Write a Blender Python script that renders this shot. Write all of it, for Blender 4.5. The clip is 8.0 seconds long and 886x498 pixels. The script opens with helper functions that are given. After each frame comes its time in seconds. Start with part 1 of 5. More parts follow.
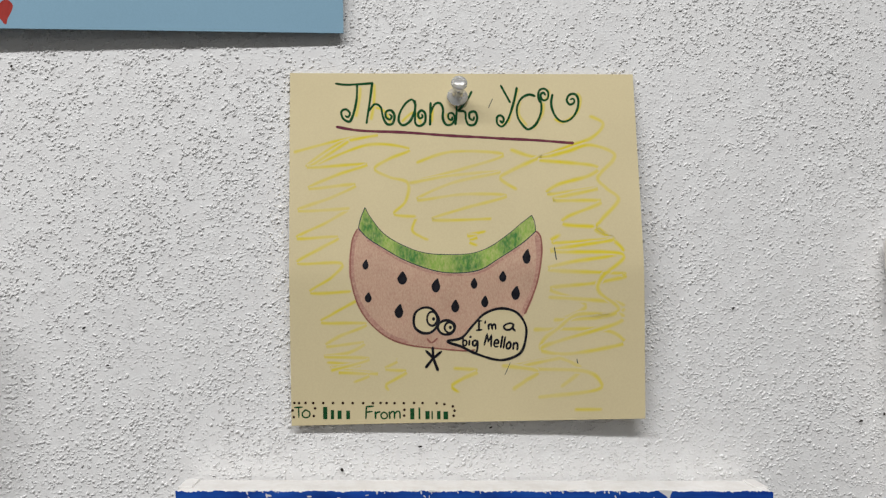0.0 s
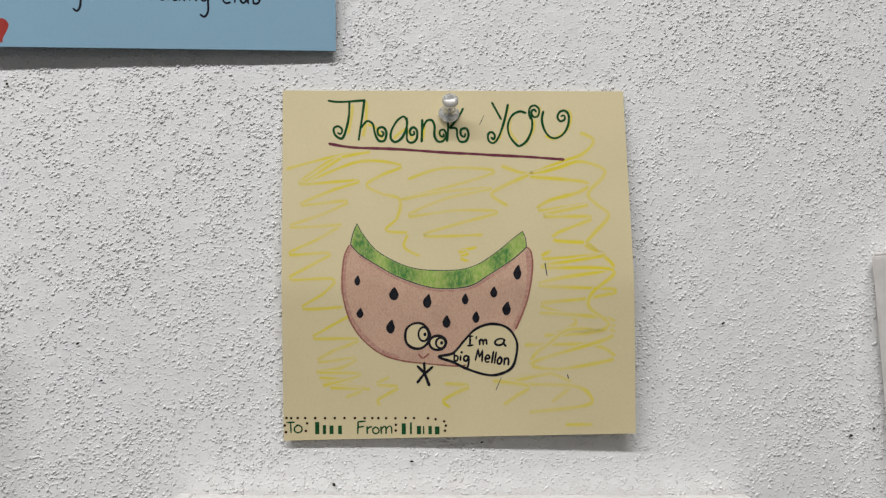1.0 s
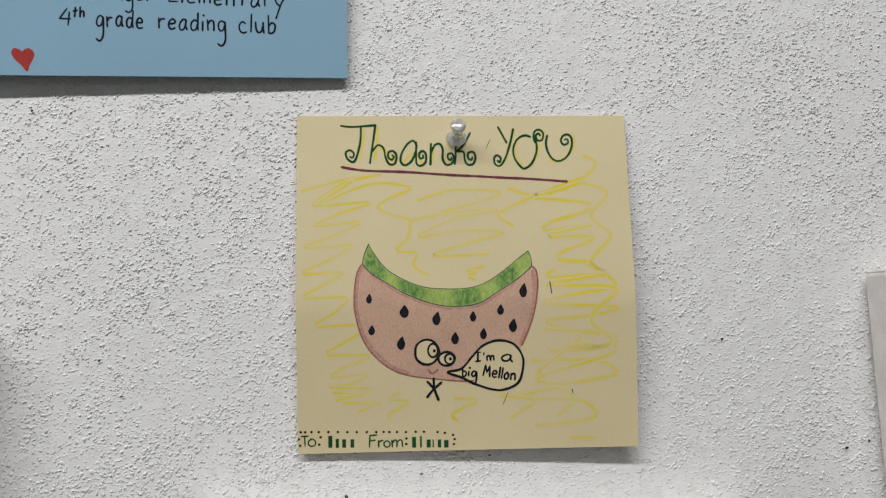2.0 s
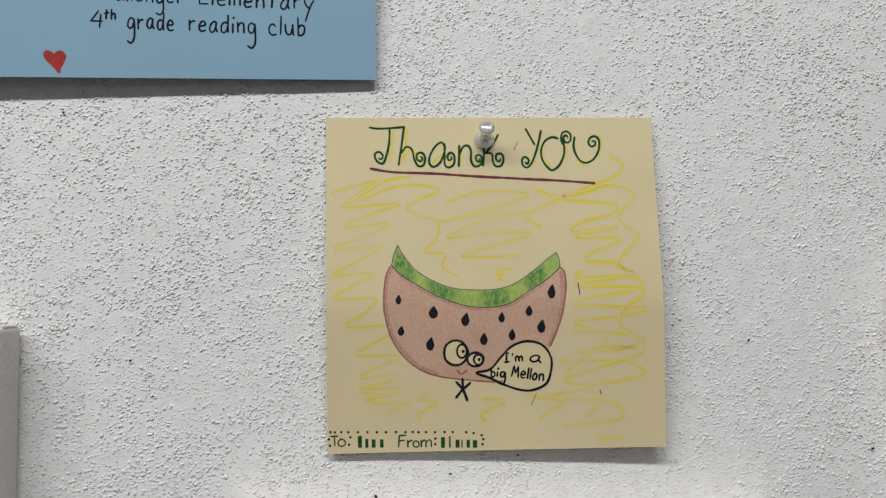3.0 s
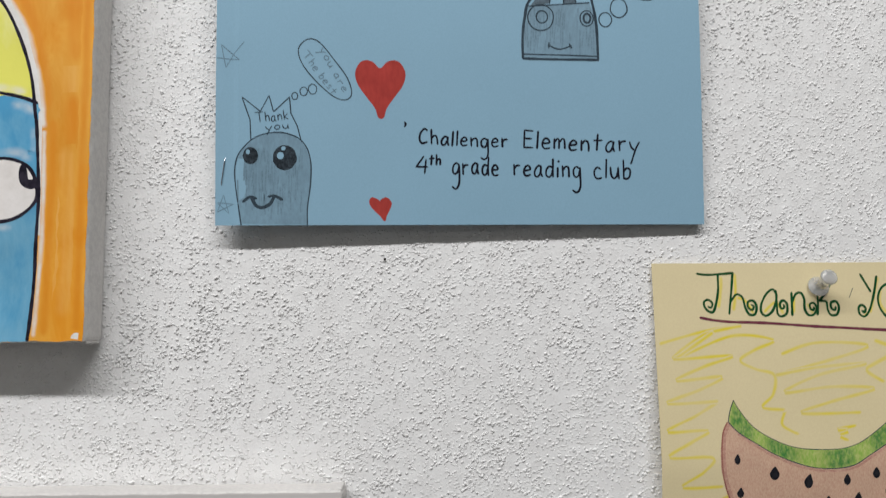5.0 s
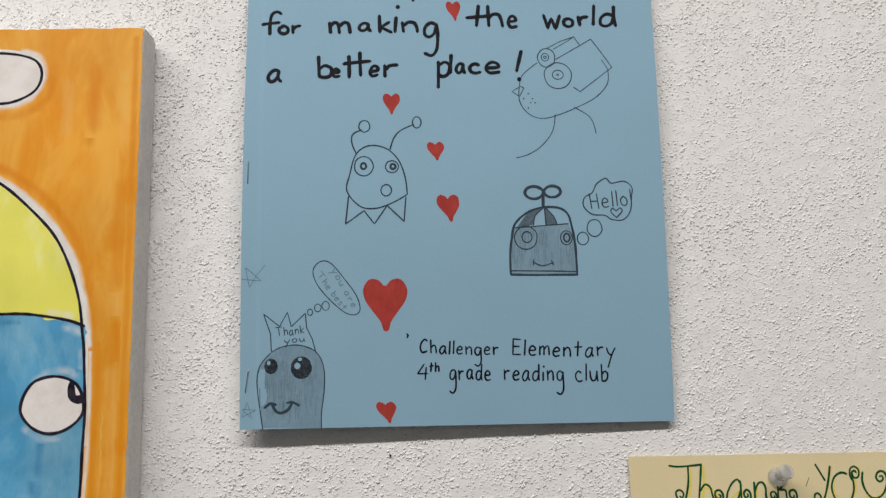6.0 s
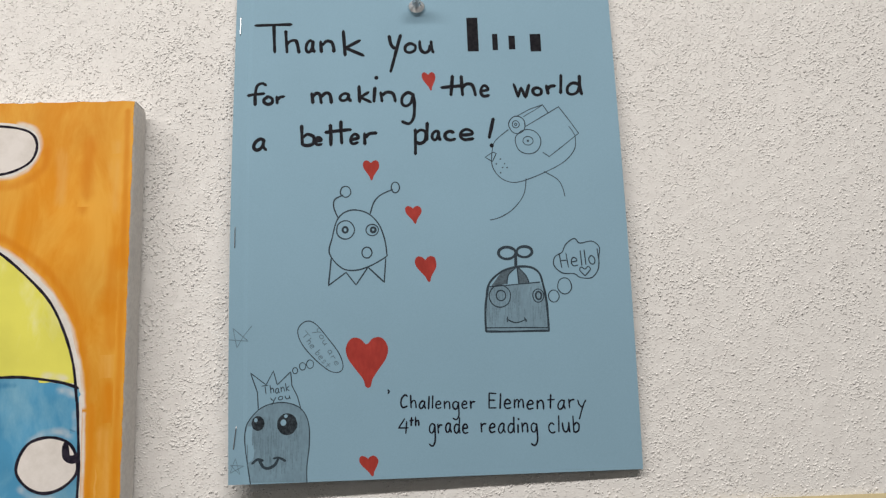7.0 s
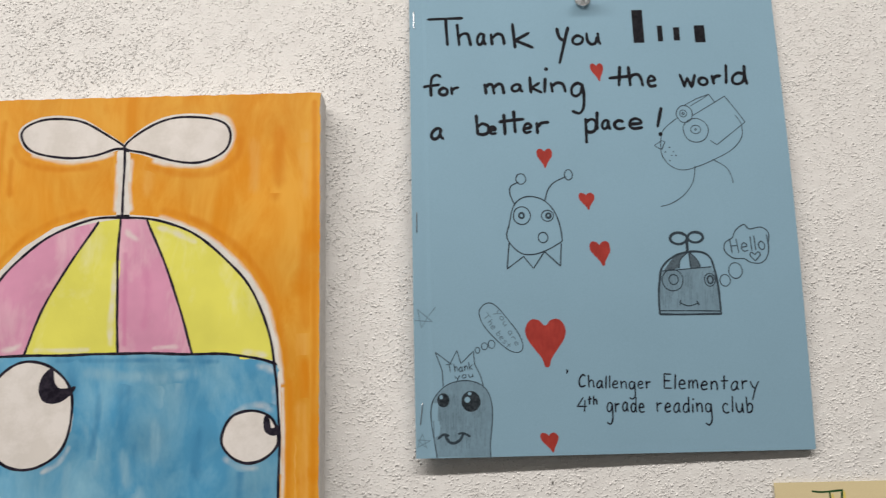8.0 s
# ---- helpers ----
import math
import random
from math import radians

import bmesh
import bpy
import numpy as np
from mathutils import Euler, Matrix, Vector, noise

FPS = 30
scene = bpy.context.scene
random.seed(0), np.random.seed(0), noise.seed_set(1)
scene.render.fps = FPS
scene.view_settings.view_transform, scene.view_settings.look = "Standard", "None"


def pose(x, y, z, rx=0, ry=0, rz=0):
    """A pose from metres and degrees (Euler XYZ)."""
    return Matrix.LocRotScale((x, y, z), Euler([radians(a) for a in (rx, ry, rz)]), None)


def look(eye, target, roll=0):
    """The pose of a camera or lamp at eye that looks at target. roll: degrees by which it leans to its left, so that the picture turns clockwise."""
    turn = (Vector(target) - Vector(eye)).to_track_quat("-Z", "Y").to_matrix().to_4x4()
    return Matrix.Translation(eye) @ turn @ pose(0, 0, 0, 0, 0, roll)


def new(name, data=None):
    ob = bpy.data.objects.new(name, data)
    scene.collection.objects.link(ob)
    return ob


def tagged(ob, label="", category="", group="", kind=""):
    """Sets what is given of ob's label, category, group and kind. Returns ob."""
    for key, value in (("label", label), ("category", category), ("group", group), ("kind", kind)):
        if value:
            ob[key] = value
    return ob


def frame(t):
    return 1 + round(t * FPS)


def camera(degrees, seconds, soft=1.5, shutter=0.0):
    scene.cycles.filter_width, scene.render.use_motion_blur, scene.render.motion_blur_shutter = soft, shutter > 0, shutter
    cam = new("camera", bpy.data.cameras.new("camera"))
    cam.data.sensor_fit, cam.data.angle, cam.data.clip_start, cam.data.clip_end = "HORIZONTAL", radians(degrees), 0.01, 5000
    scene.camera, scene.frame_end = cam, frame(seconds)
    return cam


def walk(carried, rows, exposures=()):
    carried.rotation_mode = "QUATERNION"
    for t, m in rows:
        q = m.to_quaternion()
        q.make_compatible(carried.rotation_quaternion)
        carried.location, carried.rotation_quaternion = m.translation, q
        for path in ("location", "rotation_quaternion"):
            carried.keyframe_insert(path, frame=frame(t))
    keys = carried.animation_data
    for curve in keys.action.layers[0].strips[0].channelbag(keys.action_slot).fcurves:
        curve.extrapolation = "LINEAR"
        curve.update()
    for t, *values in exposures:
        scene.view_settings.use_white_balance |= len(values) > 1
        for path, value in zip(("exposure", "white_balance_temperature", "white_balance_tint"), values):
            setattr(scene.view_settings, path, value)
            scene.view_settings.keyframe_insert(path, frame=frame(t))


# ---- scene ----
cam = camera(58.7, 8.0, soft=1.3, shutter=0.12)
PATH = [
    (0, (-0.033, -0.348, 1.384), (0.1, 1.646, 1.471), -0.8),
    (0.5, (-0.032, -0.346, 1.385), (0.103, 1.647, 1.48), -0.8),
    (1, (-0.029, -0.351, 1.388), (0.102, 1.642, 1.491), -0.8),
    (1.2, (-0.025, -0.352, 1.386), (0.099, 1.64, 1.506), -0.8),
    (2.3, (-0.039, -0.366, 1.392), (0.095, 1.625, 1.531), -1.0),
    (2.5, (-0.042, -0.365, 1.393), (0.088, 1.626, 1.525), -0.9),
    (3, (-0.046, -0.365, 1.391), (0.081, 1.627, 1.526), -0.9),
    (3.5, (-0.062, -0.36, 1.392), (0.051, 1.633, 1.517), -0.9),
    (4, (-0.105, -0.355, 1.392), (-0.031, 1.639, 1.522), -0.7),
    (4.2, (-0.126, -0.346, 1.402), (-0.093, 1.651, 1.506), -0.7),
    (4.5, (-0.167, -0.33, 1.397), (-0.12, 1.663, 1.556), -0.5),
    (4.8, (-0.172, -0.338, 1.427), (-0.179, 1.654, 1.605), -0.3),
    (5, (-0.174, -0.351, 1.452), (-0.146, 1.64, 1.636), -0.4),
    (5.2, (-0.162, -0.366, 1.468), (-0.157, 1.619, 1.713), -0.4),
    (6.3, (-0.174, -0.414, 1.539), (-0.137, 1.563, 1.84), -1.4),
    (6.5, (-0.172, -0.419, 1.543), (-0.124, 1.555, 1.861), -1.6),
    (7, (-0.169, -0.43, 1.54), (-0.101, 1.538, 1.887), -1.9),
    (7.5, (-0.184, -0.441, 1.538), (-0.132, 1.526, 1.897), -1.8),
    (8, (-0.248, -0.444, 1.533), (-0.264, 1.527, 1.874), -1.3),
]
walk(cam, [(t, look(e, g, r)) for t, e, g, r in PATH], [(0, 0.0, 6500, 10), (1, -0.05, 6500, 10), (2.5, -0.1, 6500, 10), (4, -0.08, 6500, 10), (5.2, -0.02, 6500, 10), (6.3, -0.13, 7000, 12), (8, -0.13, 7150, 12)])

# ---- world and light ----
world = bpy.data.worlds.new("world")
world.use_nodes = True
world.node_tree.nodes["Background"].inputs[0].default_value = (0.9, 0.95, 1.0, 1)
world.node_tree.nodes["Background"].inputs[1].default_value = 0.02
scene.world = world
LAMP_WATTS = 36.8


def strip_lamp(x, y, z, length, width, watts):
    data = bpy.data.lights.new("tube_light", "AREA")
    data.shape, data.size, data.size_y, data.energy = "RECTANGLE", length, width, watts
    data.color = (0.985, 0.988, 1.0)
    ob = new("tube_light", data)
    ob.matrix_world = pose(x, y, z)
    return ob


# front tube, then an unseen rear tube added as weak fill
LAMPS = ((-0.6, -1.0, 1.15), (-0.6, -3.2, 0.22))
for lamp_x, lamp_y, share in LAMPS:
    strip_lamp(lamp_x, lamp_y, 2.615, 2.4, 0.09, LAMP_WATTS * share)


# ---- materials ----
def material(name, tone, rough=0.6, tone2=None, grain=900.0, stretch=(1, 1, 1), low=0.4, high=0.6, wide=30.0, wide_amount=0.06,
             distort=0.0, bump=0.0, bump_scale=1500.0, bump_dist=0.0002, metal=0.0, transmission=0.0, coat=0.0, gloss=0.25):
    """Two tones mixed by fine grain, with a broad faint unevenness and fine relief."""
    m = bpy.data.materials.new(name)
    m.use_nodes = True
    n, k = m.node_tree.nodes, m.node_tree.links
    b = n["Principled BSDF"]
    b.inputs["Roughness"].default_value = rough
    b.inputs["Metallic"].default_value = metal
    b.inputs["Transmission Weight"].default_value = transmission
    b.inputs["Coat Weight"].default_value = coat
    b.inputs["Specular IOR Level"].default_value = gloss
    tone2 = tone2 or tuple(c * 0.93 for c in tone)
    coord = n.new("ShaderNodeTexCoord")
    mapping = n.new("ShaderNodeMapping")
    mapping.inputs["Scale"].default_value = stretch
    k.new(coord.outputs["Object"], mapping.inputs["Vector"])
    fine = n.new("ShaderNodeTexNoise")
    fine.inputs["Scale"].default_value, fine.inputs["Detail"].default_value = grain, 5
    fine.inputs["Roughness"].default_value, fine.inputs["Distortion"].default_value = 0.65, distort
    k.new(mapping.outputs["Vector"], fine.inputs["Vector"])
    ramp = n.new("ShaderNodeMapRange")
    ramp.inputs["From Min"].default_value, ramp.inputs["From Max"].default_value = low, high
    k.new(fine.outputs["Fac"], ramp.inputs["Value"])
    mix = n.new("ShaderNodeMix")
    mix.data_type = "RGBA"
    mix.inputs["A"].default_value, mix.inputs["B"].default_value = (*tone, 1), (*tone2, 1)
    k.new(ramp.outputs["Result"], mix.inputs["Factor"])
    broad = n.new("ShaderNodeTexNoise")
    broad.inputs["Scale"].default_value, broad.inputs["Detail"].default_value = wide, 3
    k.new(coord.outputs["Object"], broad.inputs["Vector"])
    span = n.new("ShaderNodeMapRange")
    span.inputs["From Min"].default_value, span.inputs["From Max"].default_value = 0.3, 0.7
    span.inputs["To Min"].default_value, span.inputs["To Max"].default_value = 1 - wide_amount, 1 + wide_amount
    k.new(broad.outputs["Fac"], span.inputs["Value"])
    scale = n.new("ShaderNodeVectorMath")
    scale.operation = "SCALE"
    k.new(mix.outputs["Result"], scale.inputs[0])
    k.new(span.outputs["Result"], scale.inputs["Scale"])
    k.new(scale.outputs["Vector"], b.inputs["Base Color"])
    if bump:
        relief = n.new("ShaderNodeTexNoise")
        relief.inputs["Scale"].default_value, relief.inputs["Detail"].default_value = bump_scale, 4
        k.new(mapping.outputs["Vector"], relief.inputs["Vector"])
        node = n.new("ShaderNodeBump")
        node.inputs["Strength"].default_value, node.inputs["Distance"].default_value = bump, bump_dist
        k.new(relief.outputs["Fac"], node.inputs["Height"])
        k.new(node.outputs["Normal"], b.inputs["Normal"])
    return m


def crumbly(m, size, spread, height):
    """Adds sprayed crumbs, size mm apart, thick in some patches and thin in others, to a material's relief."""
    n, k = m.node_tree.nodes, m.node_tree.links
    coord = n.new("ShaderNodeTexCoord")
    lean = n.new("ShaderNodeMapping")
    lean.inputs["Rotation"].default_value = (0, radians(28), 0)
    lean.inputs["Scale"].default_value = (0.8, 1, 1.05)
    k.new(coord.outputs["Object"], lean.inputs["Vector"])
    shift, patch = n.new("ShaderNodeTexNoise"), n.new("ShaderNodeTexNoise")
    shift.inputs["Scale"].default_value, shift.inputs["Detail"].default_value = 1000 / (0.8 * size), 2
    patch.inputs["Scale"].default_value, patch.inputs["Detail"].default_value = 1000 / spread, 2
    k.new(lean.outputs["Vector"], shift.inputs["Vector"])
    k.new(lean.outputs["Vector"], patch.inputs["Vector"])
    bend = n.new("ShaderNodeVectorMath")
    bend.operation = "MULTIPLY_ADD"
    bend.inputs[1].default_value = (0.0011 * size,) * 3
    k.new(shift.outputs["Color"], bend.inputs[0])
    k.new(lean.outputs["Vector"], bend.inputs[2])
    crumb = n.new("ShaderNodeTexVoronoi")
    crumb.inputs["Scale"].default_value = 1000 / size
    k.new(bend.outputs["Vector"], crumb.inputs["Vector"])
    dome = n.new("ShaderNodeMapRange")
    dome.interpolation_type = "SMOOTHSTEP"
    dome.inputs["From Min"].default_value, dome.inputs["From Max"].default_value = 0.56, 0.06
    k.new(crumb.outputs["Distance"], dome.inputs["Value"])
    tone = n.new("ShaderNodeSeparateColor")
    k.new(crumb.outputs["Color"], tone.inputs["Color"])
    chance = n.new("ShaderNodeMath")
    chance.operation = "MULTIPLY_ADD"
    chance.inputs[1].default_value = 1.5
    k.new(patch.outputs["Fac"], chance.inputs[0])
    k.new(tone.outputs["Red"], chance.inputs[2])
    keep = n.new("ShaderNodeMapRange")
    keep.inputs["From Min"].default_value, keep.inputs["From Max"].default_value = 1.0, 1.5
    k.new(chance.outputs["Value"], keep.inputs["Value"])
    cut = n.new("ShaderNodeMath")
    cut.operation = "MULTIPLY"
    k.new(dome.outputs["Result"], cut.inputs[0])
    k.new(keep.outputs["Result"], cut.inputs[1])
    bump = n.new("ShaderNodeBump")
    bump.inputs["Strength"].default_value, bump.inputs["Distance"].default_value = 1.0, height
    k.new(cut.outputs["Value"], bump.inputs["Height"])
    surface = n["Principled BSDF"]
    under = surface.inputs["Normal"].links[0].from_socket
    k.new(under, bump.inputs["Normal"])
    k.new(bump.outputs["Normal"], surface.inputs["Normal"])


def soaked(name, under, tone, cover, grain=400.0, thin=0.5, stretch=(1, 1, 1)):
    """A paper or paint with a translucent ink soaked in: strongest along a stroke's core, gone at its rims, broken by grain."""
    m = under.copy()
    m.name = name
    n, k = m.node_tree.nodes, m.node_tree.links
    surface = n["Principled BSDF"]
    beneath = surface.inputs["Base Color"].links[0].from_socket
    core, coord, mapping = n.new("ShaderNodeAttribute"), n.new("ShaderNodeTexCoord"), n.new("ShaderNodeMapping")
    core.attribute_name = "core"
    mapping.inputs["Scale"].default_value = stretch
    k.new(coord.outputs["Object"], mapping.inputs["Vector"])
    speck = n.new("ShaderNodeTexNoise")
    speck.inputs["Scale"].default_value, speck.inputs["Detail"].default_value = grain, 4
    k.new(mapping.outputs["Vector"], speck.inputs["Vector"])
    rim, gaps = n.new("ShaderNodeMapRange"), n.new("ShaderNodeMapRange")
    rim.interpolation_type = "SMOOTHSTEP"
    rim.inputs["From Max"].default_value, rim.inputs["To Max"].default_value = 0.9, cover
    gaps.inputs["From Min"].default_value, gaps.inputs["From Max"].default_value = 0.36, 0.64
    gaps.inputs["To Min"].default_value = 1 - thin
    k.new(core.outputs["Fac"], rim.inputs["Value"])
    k.new(speck.outputs["Fac"], gaps.inputs["Value"])
    both = n.new("ShaderNodeMath")
    both.operation = "MULTIPLY"
    k.new(rim.outputs["Result"], both.inputs[0])
    k.new(gaps.outputs["Result"], both.inputs[1])
    mix = n.new("ShaderNodeMix")
    mix.data_type = "RGBA"
    mix.inputs["B"].default_value = (*tone, 1)
    k.new(both.outputs["Value"], mix.inputs["Factor"])
    k.new(beneath, mix.inputs["A"])
    k.new(mix.outputs["Result"], surface.inputs["Base Color"])
    return m


CREAM = (0.735, 0.63, 0.38)
BLUE = (0.26, 0.438, 0.562)
WALL_PAINT = material("wall_paint", (0.86, 0.855, 0.84), 0.6, (0.82, 0.81, 0.795), 120, wide=6, wide_amount=0.02, bump=0.25, bump_scale=1300, bump_dist=0.0003)
crumbly(WALL_PAINT, 1.3, 11.0, 0.00026)
FLAT_PAINT = material("flat_paint", (0.78, 0.77, 0.74), 0.7, grain=200)
# wall and floor tones kept dark so the unseen room bounces little light
DULL_PAINT = material("dull_paint", (0.42, 0.42, 0.41), 0.7, grain=200)
FLOOR_TILE = material("floor_vinyl", (0.17, 0.165, 0.16), 0.4, (0.13, 0.127, 0.12), 90)
CREAM_CARD = material("cream_card", CREAM, 0.7, (0.71, 0.6, 0.36), 1400, wide=18, wide_amount=0.035, bump=0.03)
BLUE_PAPER = material("blue_paper", BLUE, 0.7, (0.246, 0.416, 0.534), 1600, wide=20, wide_amount=0.02, bump=0.05)
WHITE_SHEET = material("white_sheet", (0.7, 0.72, 0.74), 0.7, grain=1200)
MARKER = material("black_marker", (0.011, 0.011, 0.015), 0.7, (0.022, 0.022, 0.027), 500, gloss=0.06)
FINELINER = material("black_fineliner", (0.014, 0.014, 0.022), 0.5, grain=700, gloss=0.06)
PENCIL = material("pencil_line", (0.03, 0.045, 0.06), 0.5, (0.08, 0.115, 0.145), 2500, low=0.45, high=0.75, gloss=0.06)
GRAPHITE = material("graphite_shading", (0.165, 0.265, 0.335), 0.5, (0.21, 0.345, 0.44), 700, (1.3, 1, 0.5), low=0.3, high=0.75, wide=60, wide_amount=0.1)
PENCIL_FAINT = material("faint_pencil_line", (0.11, 0.18, 0.23), 0.5, (0.17, 0.28, 0.36), 2200, low=0.4, high=0.75)
GRAPHITE_DARK = material("graphite_dark", (0.07, 0.1, 0.125), 0.45, (0.13, 0.2, 0.25), 1100, low=0.4, high=0.75)
GRAPHITE_BLACK = material("graphite_black", (0.02, 0.026, 0.032), 0.4, (0.07, 0.09, 0.11), 900, low=0.4, high=0.8, wide=150, wide_amount=0.4, gloss=0.06)
RED_INK = material("red_felt_pen", (0.42, 0.055, 0.045), 0.6, (0.37, 0.048, 0.04), 500, (1, 1, 0.3), wide=120, wide_amount=0.12, gloss=0.06)
GREEN_PEN = material("green_pen", (0.01, 0.062, 0.02), 0.7, (0.016, 0.09, 0.03), 500, gloss=0.06)
PURPLE_PEN = material("purple_pen", (0.15, 0.035, 0.06), 0.5, (0.19, 0.06, 0.07), 400, gloss=0.06)
MAROON_PEN = material("maroon_pencil", (0.27, 0.085, 0.07), 0.6, (0.4, 0.19, 0.13), 1500, low=0.4, high=0.7)
BROWN_PEN = material("brown_pen", (0.05, 0.025, 0.015), 0.5, grain=500, gloss=0.06)
PINK_CRAYON = material("pink_crayon", (0.55, 0.32, 0.23), 0.65, (0.66, 0.47, 0.33), 1500, (1.3, 1, 0.6), low=0.36, high=0.68, wide=45, wide_amount=0.09, bump=0.12)
MAUVE_CRAYON = material("mauve_crayon", (0.46, 0.23, 0.18), 0.65, (0.6, 0.38, 0.28), 800, low=0.4, high=0.65, wide=60, wide_amount=0.1)
GREEN_CRAYON = material("green_crayon", (0.25, 0.42, 0.07), 0.65, (0.5, 0.52, 0.19), 700, (1.6, 1, 0.7), low=0.38, high=0.68, wide=90, wide_amount=0.12)
GESSO = material("white_gesso", (0.82, 0.8, 0.77), 0.6, (0.74, 0.71, 0.67), 120, bump=0.3, bump_scale=1400)
CANVAS_CLOTH = material("primed_canvas", (0.68, 0.66, 0.63), 0.75, (0.6, 0.58, 0.56), 500, wide=25, wide_amount=0.05, bump=0.4, bump_scale=1700)
GREY_PAINT = material("pale_grey_paint", (0.625, 0.59, 0.565), 0.55, (0.545, 0.515, 0.495), 130, (0.05, 1, 6), low=0.3, high=0.7, wide=12, wide_amount=0.04, bump=0.5, bump_scale=150, bump_dist=0.0003)
ORANGE_PAINT = material("orange_paint", (0.845, 0.41, 0.055), 0.55, (0.77, 0.285, 0.01), 30, (1.8, 1, 0.65), low=0.36, high=0.66, wide=14, wide_amount=0.1, distort=0.6, bump=0.25, bump_scale=300)
PINK_PAINT = material("pink_paint", (0.72, 0.32, 0.48), 0.55, (0.82, 0.55, 0.62), 34, (1.3, 1, 0.6), low=0.46, high=0.72, wide=40, wide_amount=0.09, distort=0.4, bump=0.25, bump_scale=700)
YELLOW_PAINT = material("yellow_paint", (0.8, 0.77, 0.14), 0.55, (0.85, 0.83, 0.42), 30, (1.2, 1, 0.7), low=0.5, high=0.72, wide=36, wide_amount=0.07, distort=0.4, bump=0.25, bump_scale=700)
BLUE_PAINT = material("blue_paint", (0.07, 0.32, 0.545), 0.55, (0.25, 0.52, 0.67), 26, (1.5, 1, 0.7), low=0.38, high=0.72, wide=22, wide_amount=0.18, distort=0.4, bump=0.35, bump_scale=500)
COBALT_PAINT = material("cobalt_paint", (0.008, 0.045, 0.3), 0.35, (0.015, 0.1, 0.44), 110, (0.3, 1, 2), low=0.35, high=0.7, wide=60, wide_amount=0.2, bump=0.4, bump_scale=400, coat=0.1)
WHITE_PAINT = material("white_paint", (0.84, 0.8, 0.77), 0.5, (0.73, 0.69, 0.65), 60, wide=30, wide_amount=0.04, bump=0.25, bump_scale=800)
BLACK_PAINT = material("black_paint", (0.014, 0.012, 0.02), 0.4, (0.035, 0.03, 0.045), 300, gloss=0.06)
SCARLET_PAINT = material("scarlet_paint", (0.35, 0.008, 0.02), 0.4, grain=300)
STEEL = material("steel_wire", (0.6, 0.6, 0.62), 0.25, grain=500, metal=1.0, gloss=0.5)
CLEAR_PLASTIC = material("clear_plastic", (0.93, 0.94, 0.95), 0.12, grain=300, wide_amount=0.0, transmission=0.72, gloss=0.5)
HIGHLIGHTER = soaked("highlighter", CREAM_CARD, (0.74, 0.60, 0.035), 1.0, 45, 0.55)
SOFT_GRAPHITE = soaked("soft_graphite", GRAPHITE, (0.07, 0.11, 0.135), 0.5, 1500, 0.8)
GREEN_CRAYON_DARK = soaked("green_crayon_dark", GREEN_CRAYON, (0.03, 0.19, 0.045), 0.9, 700, 0.75, (1.4, 1, 0.7))
DEEP_ORANGE = soaked("deep_orange_paint", ORANGE_PAINT, (0.73, 0.235, 0.003), 0.8, 60, 0.55, (2.5, 1, 0.5))
PALE_ORANGE = soaked("pale_orange_paint", ORANGE_PAINT, (0.86, 0.48, 0.13), 0.5, 90, 0.7, (3, 1, 0.3))
WORN_ORANGE = soaked("worn_orange_paint", ORANGE_PAINT, (0.8, 0.76, 0.7), 1.0, 140, 0.4)
WORN_BLUE = soaked("worn_blue_paint", BLUE_PAINT, (0.7, 0.71, 0.7), 0.6, 140, 0.7)
WORN_YELLOW = soaked("worn_yellow_paint", YELLOW_PAINT, (0.8, 0.77, 0.68), 0.85, 120, 0.7)
WORN_PINK = soaked("worn_pink_paint", PINK_PAINT, (0.8, 0.72, 0.7), 0.8, 120, 0.7)
DEEP_PINK = soaked("deep_pink_paint", PINK_PAINT, (0.66, 0.22, 0.4), 0.7, 60, 0.7, (2, 1, 0.5))
DEEP_BLUE = soaked("deep_blue_paint", BLUE_PAINT, (0.035, 0.22, 0.42), 0.7, 90, 0.8, (2.0, 1, 0.5))
PALE_BLUE = soaked("pale_blue_paint", BLUE_PAINT, (0.3, 0.53, 0.65), 0.7, 90, 0.8, (2.0, 1, 0.5))
# near-black for wall specks and for the shade of small pits
DARK_FLECK = material("dark_fleck", (0.03, 0.026, 0.022), 0.8, grain=900)
DIFFUSER = material("lamp_diffuser", (0.85, 0.85, 0.83), 0.4, grain=300)


# ---- helpers for meshes ----
def mesh_of(name, verts, faces, smooth=False):
    me = bpy.data.meshes.new(name)
    me.from_pydata(verts, [], faces)
    if smooth:
        me.polygons.foreach_set("use_smooth", [True] * len(me.polygons))
    me.update()
    return me


def part(name, source, mat, parent, label=""):
    """Links a bmesh or a mesh as one object under a thing or a part."""
    me = source
    if isinstance(source, bmesh.types.BMesh):
        me = bpy.data.meshes.new(name)
        source.to_mesh(me)
        source.free()
    me.materials.append(mat)
    ob = new(name, me)
    ob.parent = parent
    if label:
        tagged(ob, label)
    return ob


def box_bm(x0, x1, y0, y1, z0, z1, bevel=0.0, segments=2):
    bm = bmesh.new()
    bmesh.ops.create_cube(bm, size=1)
    for v in bm.verts:
        v.co = Vector(((x0 + x1) / 2 + v.co.x * (x1 - x0), (y0 + y1) / 2 + v.co.y * (y1 - y0), (z0 + z1) / 2 + v.co.z * (z1 - z0)))
    if bevel:
        bmesh.ops.bevel(bm, geom=list(bm.edges), offset=bevel, segments=segments, affect="EDGES", profile=0.5)
    return bm


def structure(name, bm, mat, label):
    me = bpy.data.meshes.new(name)
    bm.to_mesh(me)
    bm.free()
    me.materials.append(mat)
    return tagged(new(name, me), label, name.split("_")[0], kind="structure")


